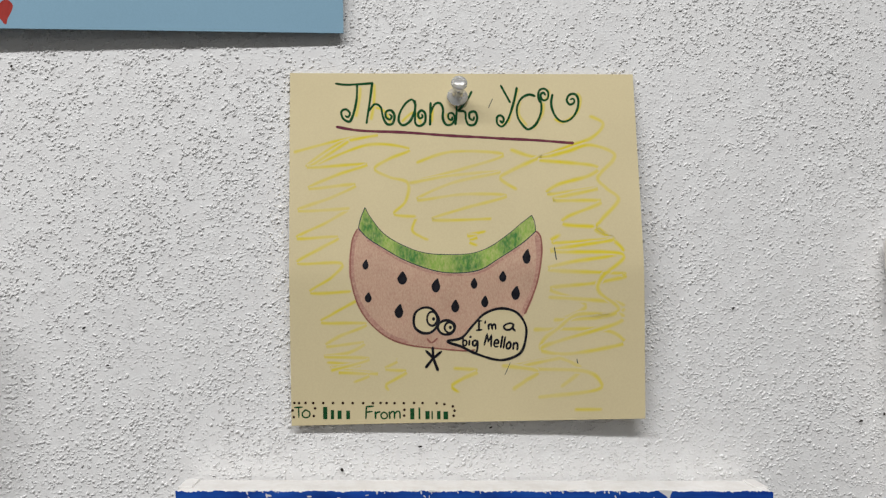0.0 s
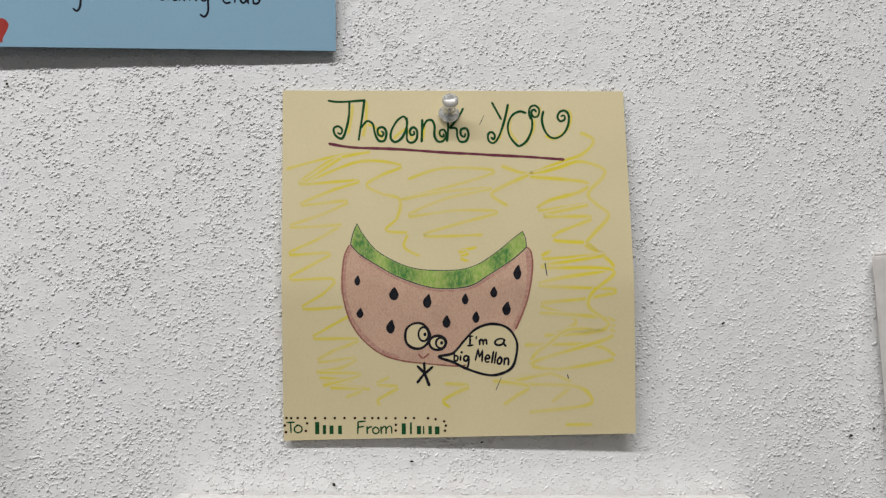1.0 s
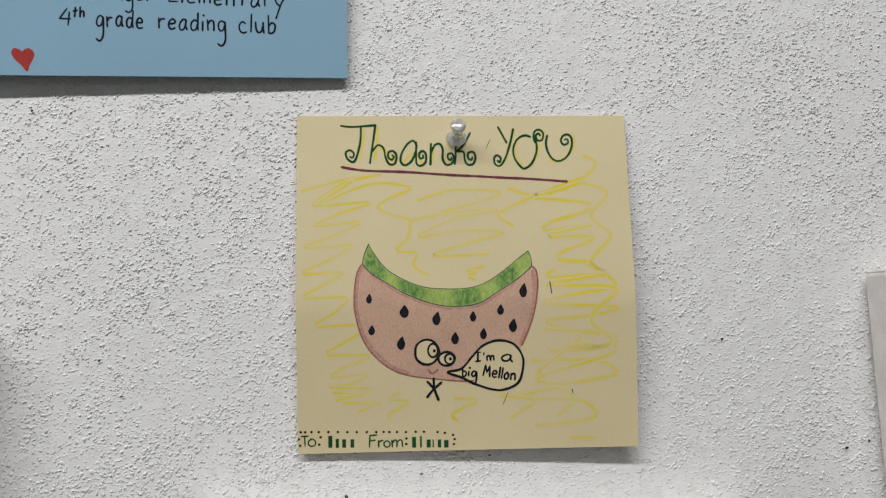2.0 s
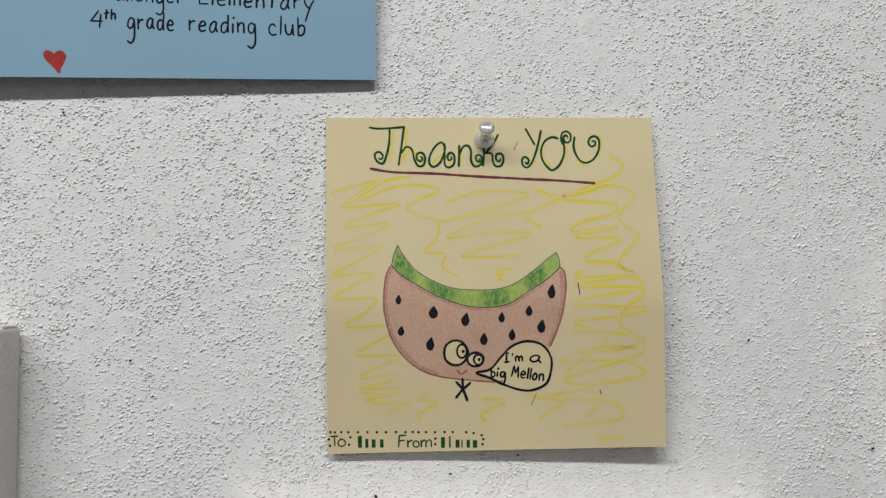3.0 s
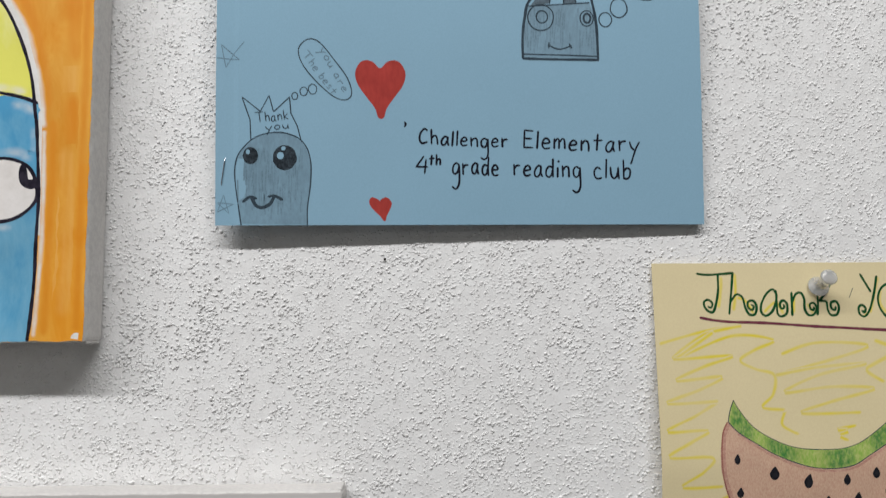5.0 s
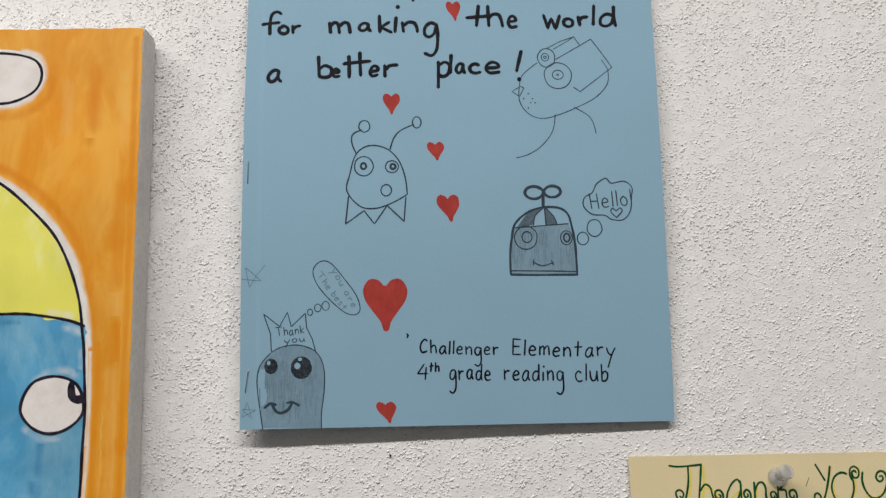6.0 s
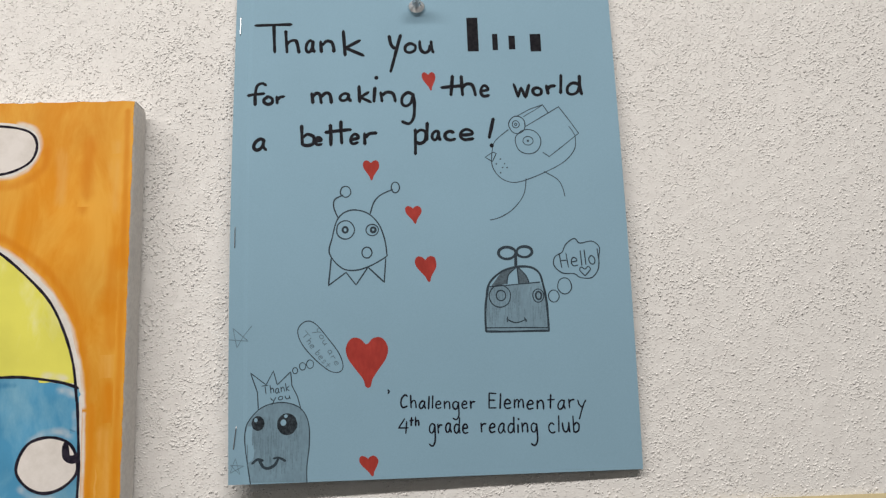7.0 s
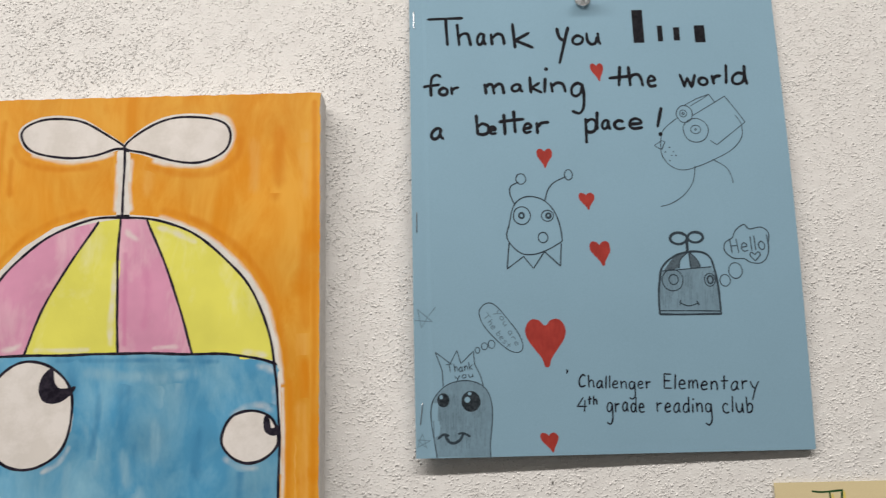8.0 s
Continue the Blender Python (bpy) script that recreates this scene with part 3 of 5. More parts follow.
    def wash(self, w, h, inset, amount, seed, nu=60, nv=70, bristle=0.25):
        """A coat of paint over a whole canvas whose borders waver."""
        r = random.Random(seed)
        ph = [r.uniform(0, 9) for _ in range(8)]

        def edge(t, i):
            return inset + amount * (0.5 + 0.3 * math.sin(t * 0.31 + ph[i]) + 0.25 * math.sin(t * 0.83 + ph[i + 4]) + r.uniform(-0.1, bristle) * (r.random() < 0.6))

        low, high = [edge(w * i / nu, 0) for i in range(nu + 1)], [edge(w * i / nu, 1) for i in range(nu + 1)]
        left, right = [edge(h * j / nv, 2) for j in range(nv + 1)], [edge(h * j / nv, 3) for j in range(nv + 1)]
        grid = [[self.put(left[j] + (w - left[j] - right[j]) * i / nu, low[i] + (h - low[i] - high[i]) * j / nv) for j in range(nv + 1)] for i in range(nu + 1)]
        for g, q in zip(grid, grid[1:]):
            self.f += [(g[j], q[j], q[j + 1], g[j + 1]) for j in range(nv)]

    def band(self, upper, lower, t0, t1):
        """The part from t0 to t1 of the strip between two lines."""
        a, b = spline(upper), spline(lower)
        n = max(4, int(60 * (t1 - t0)))
        grid = []
        for i in range(n + 1):
            t = t0 + (t1 - t0) * i / n
            p, q = a[int(t * (len(a) - 1))], b[int(t * (len(b) - 1))]
            rag = shake.uniform(-0.3, 0.3) if i in (0, n) else 0
            side = min(1.0, 3.2 * min(i, n - i) / n)
            grid.append([self.put(*(p.lerp(q, j / 5) + Vector((rag, 0))), side * (0.35 if j in (0, 5) else 1.0)) for j in range(6)])
        for g, h in zip(grid, grid[1:]):
            self.f += [(g[j + 1], h[j + 1], h[j], g[j]) for j in range(5)]

    def bar(self, u0, u1, v0, v1):
        self.fill([(u0, v0), (u1, v0), (u1, v1), (u0, v1)], smooth=False)

    def character(self, ch, place):
        """One hand-printed character as a mesh of its own, its strokes laid by place()."""
        one = Ink(self.sheet, self.layer, self.stroke)
        for stroke in HAND[ch]:
            k = shake.uniform(0, 6)
            pts = [place(x + 0.012 * math.sin(k + 5 * y), y + 0.012 * math.sin(k + 6 * x)) for x, y in stroke]
            if len(pts) == 1:
                one.disc(*pts[0], 0.62 * self.stroke, 0.66 * self.stroke)
            else:
                one.line(pts, self.stroke, smooth=ch not in "wHMTEFk4I")
        self.letters.append(one)

    def letter(self, ch, u0, u1, v0, v1):
        """One character whose pen line fills a box."""
        xs, ys = [p[0] for q in HAND[ch] for p in q], [p[1] for q in HAND[ch] for p in q]
        pad = 0.45 * self.stroke
        w, h = max(0.01, max(xs) - min(xs)), max(0.01, max(ys) - min(ys))
        u0, u1, v0, v1 = u0 + pad, max(u0 + pad + 0.1, u1 - pad), v0 + pad, v1 - pad
        self.character(ch, lambda x, y: (u0 + (u1 - u0) * (x - min(xs)) / w, v0 + (v1 - v0) * (y - min(ys)) / h))

    def word(self, text, u0, v0, u1, v1, cap, gap=0.24):
        """A word along a line from one end of its baseline to the other, its capitals cap mm high."""
        x, starts = 0.0, []
        for ch in text:
            if ch == " ":
                x += 0.4
                continue
            xs = [p[0] for q in HAND[ch] for p in q]
            starts.append((ch, x - min(xs)))
            x += max(xs) - min(xs) + gap
        sx = math.hypot(u1 - u0, v1 - v0) / (x - gap)
        d = Vector((u1 - u0, v1 - v0)).normalized()
        for ch, at in starts:
            turn, rise = shake.uniform(-0.08, 0.08), shake.uniform(-0.04, 0.04)

            def place(gx, gy):
                a, b = (gx + at) * sx, (gy + rise + turn * gx) * cap
                return (u0 + d.x * a - d.y * b, v0 + d.y * a + d.x * b)

            self.character(ch, place)

    def done(self, name, mat, label=""):
        for one in self.letters:
            one.done("letter", mat)
        if not self.v:
            return None
        me = mesh_of(name, self.v, self.f)
        if self.soft:
            core = me.attributes.new("core", "FLOAT", "POINT")
            core.data.foreach_set("value", self.core)
            return part(name, me, mat, self.sheet.face, label)
        bm = bmesh.new()
        bm.from_mesh(me)
        bpy.data.meshes.remove(me)
        bmesh.ops.remove_doubles(bm, verts=bm.verts, dist=0.00001)
        return part(name, bm, mat, self.sheet.face, label)


# ---- things on the wall ----
def push_pin(x, y, z, nod, label):
    """A clear plastic push pin: needle, flange, waisted grip and head, its axis out of the wall."""
    thing = tagged(new("push_pin"), label, "push pin", "clear push pins")
    thing.matrix_world = pose(x, y, z, nod, 0, 0)

    def lathe(profile, n=28):
        verts, faces = [], []
        for r, d in profile:
            verts += [(r * math.cos(2 * math.pi * i / n) / 1000, -d / 1000, r * math.sin(2 * math.pi * i / n) / 1000) for i in range(n)]
        for a in range(len(profile) - 1):
            faces += [(a * n + i, a * n + (i + 1) % n, (a + 1) * n + (i + 1) % n, (a + 1) * n + i) for i in range(n)]
        faces += [tuple(range(n - 1, -1, -1)), tuple((len(profile) - 1) * n + i for i in range(n))]
        return mesh_of("lathe", verts, faces, True)

    part("grip", lathe([(3.3, 0.2), (4.5, 0.4), (4.7, 0.9), (4.4, 1.4), (2.9, 1.9), (2.5, 3.0), (2.35, 6.0), (2.5, 8.6), (2.9, 9.6), (3.4, 10.2), (3.6, 10.8), (3.5, 11.5), (3.1, 11.9), (2.0, 12.1)]), CLEAR_PLASTIC, thing)
    part("needle", lathe([(0.5, -5.0), (0.55, 0.3), (0.55, 7.0), (0.3, 7.4)], 10), STEEL, thing)


def canvas_body(thing, w, h, d, mat=None):
    """A stretched canvas of w by h by d metres: bowed cloth with soft edges and folded corners; its back lies at y = 0."""
    bm = box_bm(0, w, -d, 0, 0, h, 0.0022, 3)
    face = part("canvas", bm, mat or CANVAS_CLOTH, thing, "primed white canvas on stretcher")
    for cx in (0.0035, w - 0.0035):
        for cz, s in ((0, -1), (h, 1)):
            fold = box_bm(cx - 0.003, cx + 0.003, -d + 0.003, -0.002, cz - 0.0006, cz + 0.0006, 0.0004, 1)
            part("corner_fold", fold, mat or CANVAS_CLOTH, face)
    return face


# blue stapled booklet
booklet = tagged(new("booklet"), "pale blue stapled paper booklet with thank-you lettering, pinned to wall", "booklet")
booklet.location = (-0.2685, 0, 1.4945)


def booklet_stand(u, v):
    """The booklet bellies out below its middle and stands off most at its stapled foot."""
    drop, across = 1 - v / 279.4, u / 215.9
    belly = 6.4 * math.sin(math.pi * min(1.0, max(0.0, drop)) ** 1.1)
    return 3.4 + drop * (5.6 - 5.0 * across) + belly * (1 - 0.4 * across) - 0.45 * max(0.0, min(1.0, (10 - u) / 2.5))


blue = Sheet(booklet, 215.9, 279.4, booklet_stand)
blue.face = blue.leaf("cover", BLUE_PAPER, 0.0, 0.25, label="pale blue paper cover", nu=86, nv=54)
for i in range(5):
    blue.leaf("page", BLUE_PAPER if i == 4 else WHITE_SHEET, 0.33 + 0.3 * i, 0.16, du=shake.uniform(-0.2, 0.15), dv=shake.uniform(-0.1, 0.3), trim=0.4, nu=18, nv=18)
for z0, z1, lean in ((247, 259, 0.0), (122.5, 134.5, 0.1), (17.5, 29.5, 1.6)):
    wire = bmesh.new()
    n = 10
    for i in range(n + 1):
        v = z0 + (z1 - z0) * i / n
        end = 0.55 if i in (0, n) else 0.0
        c = blue.at(2.6 + lean * i / n, v, 0.28 - end)
        for q in range(8):
            wire.verts.new((c[0] + 0.00027 * math.cos(q * math.pi / 4), c[1] + 0.00027 * math.sin(q * math.pi / 4), c[2]))
    wire.verts.ensure_lookup_table()
    for i in range(n):
        for q in range(8):
            wire.faces.new([wire.verts[i * 8 + q], wire.verts[i * 8 + (q + 1) % 8], wire.verts[i * 8 + 8 + (q + 1) % 8], wire.verts[i * 8 + 8 + q]])
    part("staple", wire, STEEL, booklet, "thin steel staple")
push_pin(-0.165, -0.0046, 1.7575, -14, "clear plastic push pin holding the blue booklet")

# yellow folded card
card = tagged(new("greeting_card"), "square cream folded card with melon drawing, pinned to wall", "card")
card.location = (-0.0762, 0, 1.3238)
yellow = Sheet(card, 153.4, 153.4, lambda u, v: 1.9 + max(0.0, 1 - v / 152.4) * (1.2 + 4.6 * max(0.0, u / 152.4) ** 1.5)
               + 6.2 * soft_min((153.4 - v) / 87.4, v / 66.0, 0.12))
yellow.face = yellow.leaf("cover", CREAM_CARD, 0.0, 0.3, label="cream card front", nu=40, nv=80)
yellow.leaf("back_leaf", CREAM_CARD, 0.55, 0.3, du=0.3, dv=0.1, trim=0.2, label="cream card back")
push_pin(-0.0027, -0.0031, 1.4662, -20, "clear plastic push pin holding the cream card")

# orange painted canvas
picture = tagged(new("painting"), "small canvas painted orange with striped dome and blue body", "painting")
picture.location = (-0.5215, -0.002, 1.4445)
face = canvas_body(picture, 0.2032, 0.254, 0.0185)
orange = Sheet(picture, 203.2, 254, lambda u, v: 18.5)
orange.face = face
ink = Ink(orange, 0)
ink.wash(203.2, 254, 0.25, 0.6, 4)
ink.done("background", ORANGE_PAINT, "streaky orange painted background")

r = random.Random(21)
for i in range(14):
    u, v, run = r.choice((r.uniform(160, 196), r.uniform(8, 30), r.uniform(105, 196))), r.uniform(188, 200), r.uniform(25, 45)
    if i > 8:
        u, v, run = r.uniform(188, 196), r.uniform(8, 130), r.uniform(40, 90)
    ink = Ink(orange, 0.2 + 0.03 * i, soft=True)
    ink.line([(u, v), (u + r.uniform(-1.5, 1.5), v + 0.5 * run), (u + r.uniform(-1.5, 1.5), min(248, v + run))], r.uniform(5, 12))
    ink.done("brush_stroke", PALE_ORANGE if i % 2 else DEEP_ORANGE)
for path, wide in (([(185, 98), (182, 117), (177, 137), (167, 155), (152, 170), (134, 181), (113, 188)], 7), ([(10, 100), (11, 118), (15, 138), (24, 156), (38, 171), (55, 182), (75, 188)], 6),
                   ([(30, 229), (36, 217), (58, 212), (80, 214)], 6), ([(105, 214), (124, 208), (142, 208), (156, 217), (158, 231)], 7), ([(187, 95), (187, 50), (186, 2)], 6), ([(199.5, 4), (200, 120), (199.5, 250)], 5)):
    ink = Ink(orange, 0.7, soft=True)
    ink.line(path, wide)
    ink.done("brush_stroke", DEEP_ORANGE)
for path, wide in (([(108, 216.5), (122, 213), (138, 213), (149, 218), (153.5, 229), (150, 239), (140, 242)], 5), ([(40, 221.5), (58, 216.5), (76, 217.5), (88, 221)], 4.5), ([(89.5, 216), (90, 200), (89.5, 186)], 4.5), ([(97, 218), (96.5, 200), (98, 186)], 4.5),
                   ([(183, 90), (179.5, 114), (173.5, 134), (163, 151), (149, 165.5), (131, 177), (113, 184)], 4.5), ([(183.2, 90), (184, 45), (182, 2)], 3)):
    ink = Ink(orange, 0.85, soft=True)
    ink.line(path, wide)
    ink.done("bare_gesso", WORN_ORANGE)
ink = Ink(orange, 0.6)
ink.fill([(197.5, 1.5), (200.6, 1.2), (200.8, 4.6), (199.9, 5), (200.1, 7.4), (199.2, 6.8), (198.8, 3.6), (197.8, 3)], smooth=False)
ink.done("bare_patch", GESSO)
for i in range(20):
    u, v, run = r.uniform(24, 176), r.uniform(6, 84), r.uniform(14, 40)
    ink = Ink(orange, 2.1 + 0.04 * i, soft=True)
    ink.line([(u, v), (u + r.uniform(-2, 2), v + 0.5 * run), (u + r.uniform(-4, 4), min(104, v + run))], r.uniform(6, 14))
    ink.done("brush_stroke", DEEP_BLUE if i % 2 else PALE_BLUE)

# pale grey canvas
picture = tagged(new("painting"), "pale grey painted canvas with a black round shape", "painting")
picture.location = (-0.4652, -0.002, 1.1293)
face = canvas_body(picture, 0.254, 0.254, 0.0185)
grey = Sheet(picture, 254, 254, lambda u, v: 18.5)
grey.face = face
ink = Ink(grey, 0)
ink.wash(254, 254, 0.4, 0.35, 8)
ink.done("background", GREY_PAINT, "brushed pale grey paint")
ink = Ink(grey, 1)
ink.disc(110.7, 192, 28, 23)
ink.done("round_shape", BLACK_PAINT, "black painted round shape")
for u, v, a in ((253.3, 243, 2), (253.4, 238, 1.2), (253.2, 231.5, 2.6), (253.5, 228, 0.9)):
    ink = Ink(grey, 2)
    ink.disc(u, v, 0.35, a)
    ink.done("paint_chip", BROWN_PEN)

# cobalt canvas
picture = tagged(new("painting"), "canvas with loosely brushed cobalt blue paint and white edges", "painting")
picture.matrix_world = pose(-0.1288, -0.002, 1.0485, 0, 1.8, 0)
face = canvas_body(picture, 0.2485, 0.254, 0.0185, GESSO)
cobalt = Sheet(picture, 248.5, 254, lambda u, v: 18.5)
cobalt.face = face
r = random.Random(12)
ink = Ink(cobalt, 0)
ink.wash(248.5, 254, 0.1, 0.5, 12, 420, 40, 0.9)
ink.done("background", COBALT_PAINT, "cobalt blue brushed paint")
for i in range(44):
    u = r.choice((r.uniform(100, 142), r.uniform(28, 48), r.uniform(150, 200), r.uniform(5, 245)))
    top = 253.6 - r.choice((0, 0, r.uniform(0.3, 2.6)))
    ink = Ink(cobalt, 1)
    ink.line([(u, top), (u + r.uniform(-0.3, 0.9), top - r.uniform(0.3, 1.3))] if i % 3 else [(u, top), (u + r.uniform(0.8, 3), top - r.uniform(-0.2, 0.4))], r.uniform(0.3, 0.8))
    ink.done("bare_fleck", GESSO)
ink = Ink(cobalt, 1)
ink.fill([(198.5, 254), (205, 254), (204, 252.2), (203.4, 249.5), (202.4, 251.4)], smooth=False)
ink.done("bare_patch", GESSO)

# white canvas with a red mark
picture = tagged(new("painting"), "white canvas with a small red painted mark", "painting")
picture.matrix_world = pose(0.2025, -0.002, 1.1475, 0, -2.6, 0)
face = canvas_body(picture, 0.2032, 0.254, 0.0185, WHITE_PAINT)
white = Sheet(picture, 203.2, 254, lambda u, v: 18.5)
white.face = face
ink = Ink(white, 0)
ink.wash(203.2, 254, 0.5, 0.4, 9)
ink.done("background", WHITE_PAINT, "white paint")
ink = Ink(white, 1)
ink.fill([(3.2, 241), (30, 240.5), (30, 247.5), (3.4, 247.5)], smooth=False)
ink.done("red_mark", SCARLET_PAINT, "red painted mark")

# lettering on the blue booklet
ink = Ink(blue, 1, 1.9)
ink.letter('T', 9.7, 32.3, 234.8, 254.3)
ink.letter('h', 27.5, 36.9, 234.7, 250.2)
ink.letter('a', 38.9, 45.6, 234.9, 244)
ink.letter('n', 47.4, 56.4, 234.8, 243.6)
ink.letter('k', 60, 73.3, 232.4, 249.9)
ink.done("lettering", MARKER)
ink = Ink(blue, 1, 1.9)
ink.letter('y', 86.2, 94.9, 221.8, 246.9)
ink.letter('o', 95.6, 102.9, 233.8, 241.3)
ink.letter('u', 104.1, 113, 233.6, 242.7)
ink.done("lettering", MARKER)
ink = Ink(blue, 1)
ink.bar(132.1, 138.5, 234.8, 256.1)
ink.bar(146.5, 149.6, 235.4, 245.6)
ink.bar(155.9, 159.6, 235.7, 244.3)
ink.bar(168.3, 174.5, 234.2, 245.2)
ink.done("bar", MARKER)
ink = Ink(blue, 1, 1.9)
ink.letter('f', 7, 18.8, 202.9, 218.1)
ink.letter('o', 16.1, 22.4, 203.4, 209.7)
ink.letter('r', 23.2, 28.9, 203.7, 209.9)
ink.done("lettering", MARKER)
ink = Ink(blue, 1, 1.9)
ink.letter('m', 42.6, 55, 203.5, 211.4)
ink.letter('a', 58, 66, 204.7, 210.9)
ink.letter('k', 68.7, 77.1, 203.7, 215.4)
ink.letter('i', 77.5, 80.3, 204, 220.2)
ink.letter('n', 81.2, 90.8, 203.9, 211.4)
ink.letter('g', 92.8, 101.4, 190.5, 210.8)
ink.done("lettering", MARKER)
ink = Ink(blue, 1, 1.9)
ink.line([(116, 212.9), (128.5, 213.6)], 1.95)
ink.line([(122.6, 220), (121.6, 207.9)], 1.95)
ink.letter('h', 126.6, 136.2, 206.8, 220.5)
ink.letter('e', 137.5, 143.9, 206.2, 214.6)
ink.done("lettering", MARKER)
ink = Ink(blue, 1, 1.9)
ink.letter('w', 156.5, 167, 205.5, 215)
ink.letter('o', 167.7, 173.8, 206.6, 212.9)
ink.letter('r', 175.3, 181.9, 206.8, 214)
ink.letter('l', 183.3, 185.9, 207.3, 220.5)
ink.letter('d', 187.3, 196.7, 206.5, 219.9)
ink.done("lettering", MARKER)
ink = Ink(blue, 1, 1.9)
ink.letter('a', 10.9, 19.5, 176.4, 184.6)
ink.done("lettering", MARKER)
ink = Ink(blue, 1, 1.9)
ink.letter('b', 37, 45.3, 178.6, 192.2)
ink.letter('e', 44.5, 49.8, 179.1, 184.9)
ink.line([(53.6, 191.6), (54, 179.2)], 1.95)
ink.line([(59.6, 193.6), (60, 180.2)], 1.95)
ink.line([(50.8, 187), (65.2, 188.4)], 1.95)
ink.letter('e', 64.1, 69.9, 179.3, 186.4)
ink.letter('r', 71.6, 80.2, 178.8, 187.2)
ink.done("lettering", MARKER)
ink = Ink(blue, 1, 1.9)
ink.letter('p', 99.7, 107.7, 172.3, 188.7)
ink.letter('l', 106.1, 108.4, 180.4, 192.7)
ink.letter('a', 109.2, 115.5, 180.6, 187.8)
ink.letter('c', 116.7, 123.9, 180.6, 187.6)
ink.letter('e', 125, 133.9, 180.4, 188.2)
ink.letter('!', 141.8, 145, 176.7, 194.7)
ink.done("lettering", MARKER)
ink = Ink(blue, 1, 0.88)
ink.word('Challenger', 89.1, 35.7, 128.2, 34.1, 6.6)
ink.done("lettering", FINELINER)
ink = Ink(blue, 1, 0.88)
ink.word('Elementary', 135.5, 34.1, 187, 32.2, 7.8)
ink.done("lettering", FINELINER)
ink = Ink(blue, 1, 0.88)
ink.word('4', 87.7, 22.7, 92.9, 22.6, 7.9)
ink.word('th', 93.5, 26.5, 98.4, 26.3, 4.7)
ink.done("lettering", FINELINER)
ink = Ink(blue, 1, 0.88)
ink.word('grade', 103.8, 22.4, 124, 21.8, 8.1)
ink.done("lettering", FINELINER)
ink = Ink(blue, 1, 0.88)
ink.word('reading', 131, 21.6, 160.6, 20.7, 8.1)
ink.done("lettering", FINELINER)
ink = Ink(blue, 1, 0.88)
ink.word('club', 167, 20.7, 182.8, 20.5, 8.5)
ink.line([(82.7, 45.5), (83.3, 44.5), (82.7, 43.4)], 0.9)
ink.done("lettering", FINELINER)
# hearts on the blue booklet
ink = Ink(blue, 1)
ink.heart(60.9, 82.9, 46.5, 73.2, 72.4)
ink.done("heart", RED_INK, "red felt-pen heart")
ink = Ink(blue, 1)
ink.heart(66.5, 76.4, 1.5, 12.2, 73.9)
ink.done("heart", RED_INK, "red felt-pen heart")
ink = Ink(blue, 1)
ink.heart(71.4, 80.4, 158.6, 170.4, 76.1)
ink.done("heart", RED_INK, "red felt-pen heart")
ink = Ink(blue, 1)
ink.heart(93.7, 102.7, 133.7, 143.9, 99.5)
ink.done("heart", RED_INK, "red felt-pen heart")
ink = Ink(blue, 1)
ink.heart(98.3, 109.9, 101.5, 115.9, 106.1)
ink.done("heart", RED_INK, "red felt-pen heart")
ink = Ink(blue, 1)
ink.heart(105, 112.7, 210.8, 222.4, 110.4)
ink.done("heart", RED_INK, "red felt-pen heart")
# pencil doodle with two feelers
ink = Ink(blue, 1)
ink.line([(53, 118.4), (54.4, 127), (56.9, 136.2), (61, 140.8), (67, 142.2), (74.1, 140), (79.5, 134.2), (82.4, 126.4), (83.5, 118.2), (82.7, 115.7), (73.7, 110.8), (66.2, 109), (59.3, 110.6)], 0.75, closed=True)
ink.line([(53.8, 115.8), (52.3, 101.2), (61.7, 108.1), (66.9, 101.2), (73.4, 110.5), (82, 102.1), (83, 115.2)], 0.75, smooth=False)
ink.line([(57.9, 137.4), (55.5, 143.5), (56, 148.2), (60.6, 150.7)], 0.75)
ink.line([(75.1, 140), (77.2, 146.2), (80.8, 150.3), (87.5, 153.5)], 0.75)
ink.oval(61.9, 152.6, 2.8, 3.1, 0.68)
ink.oval(89, 154.5, 2.2, 3, 0.68)
ink.oval(61.6, 131.3, 4.8, 5.1, 0.68)
ink.oval(61.4, 131.3, 1.4, 1.6, 1.1)
ink.oval(76, 130.9, 3.3, 3.1, 0.68)
ink.oval(76.5, 131, 1.2, 1.2, 1.3)
ink.oval(73, 118.5, 2.7, 3, 0.68)
ink.done("doodle", PENCIL, "pencil doodle of a blob with feelers")
# pencil doodle with a propeller cap
ink = Ink(blue, 1)
ink.fill([(135.6, 74.9), (135.7, 84.8), (136.6, 92.8), (138.3, 98.3), (151.9, 99.3), (166, 100.1), (167.8, 95.1), (168.9, 89), (169.6, 74)], smooth=False)
ink.done("shading", GRAPHITE)
ink = Ink(blue, 2)
ink.fill([(145.1, 106.2), (152.3, 108.4), (148.6, 104.1), (147.4, 99.4), (139.3, 98.5)], smooth=False)
ink.fill([(154.1, 108.3), (158.2, 104.4), (159.8, 100.1), (154.5, 99.6)], smooth=False)
ink.done("shading", GRAPHITE_DARK)
ink = Ink(blue, 3, 0.6)
ink.line([(135.6, 74.4), (135.7, 84.8), (136.6, 92.8), (138.4, 100.3), (145.1, 106.2), (153.8, 108.7), (161.4, 108.4), (165.8, 105.2), (167.5, 99.1), (168.9, 89), (169.6, 73.6)], 1.2)
ink.line([(135.6, 74.3), (169.6, 73.8)], 1.1)
ink.line([(135.9, 76.4), (169.2, 75.5)], 0.65)
ink.line([(138.3, 98.3), (151.9, 99.2), (166, 100.1)], 0.6)
ink.line([(153.3, 108.5), (149.1, 104.6), (147.9, 99.6)], 0.65)
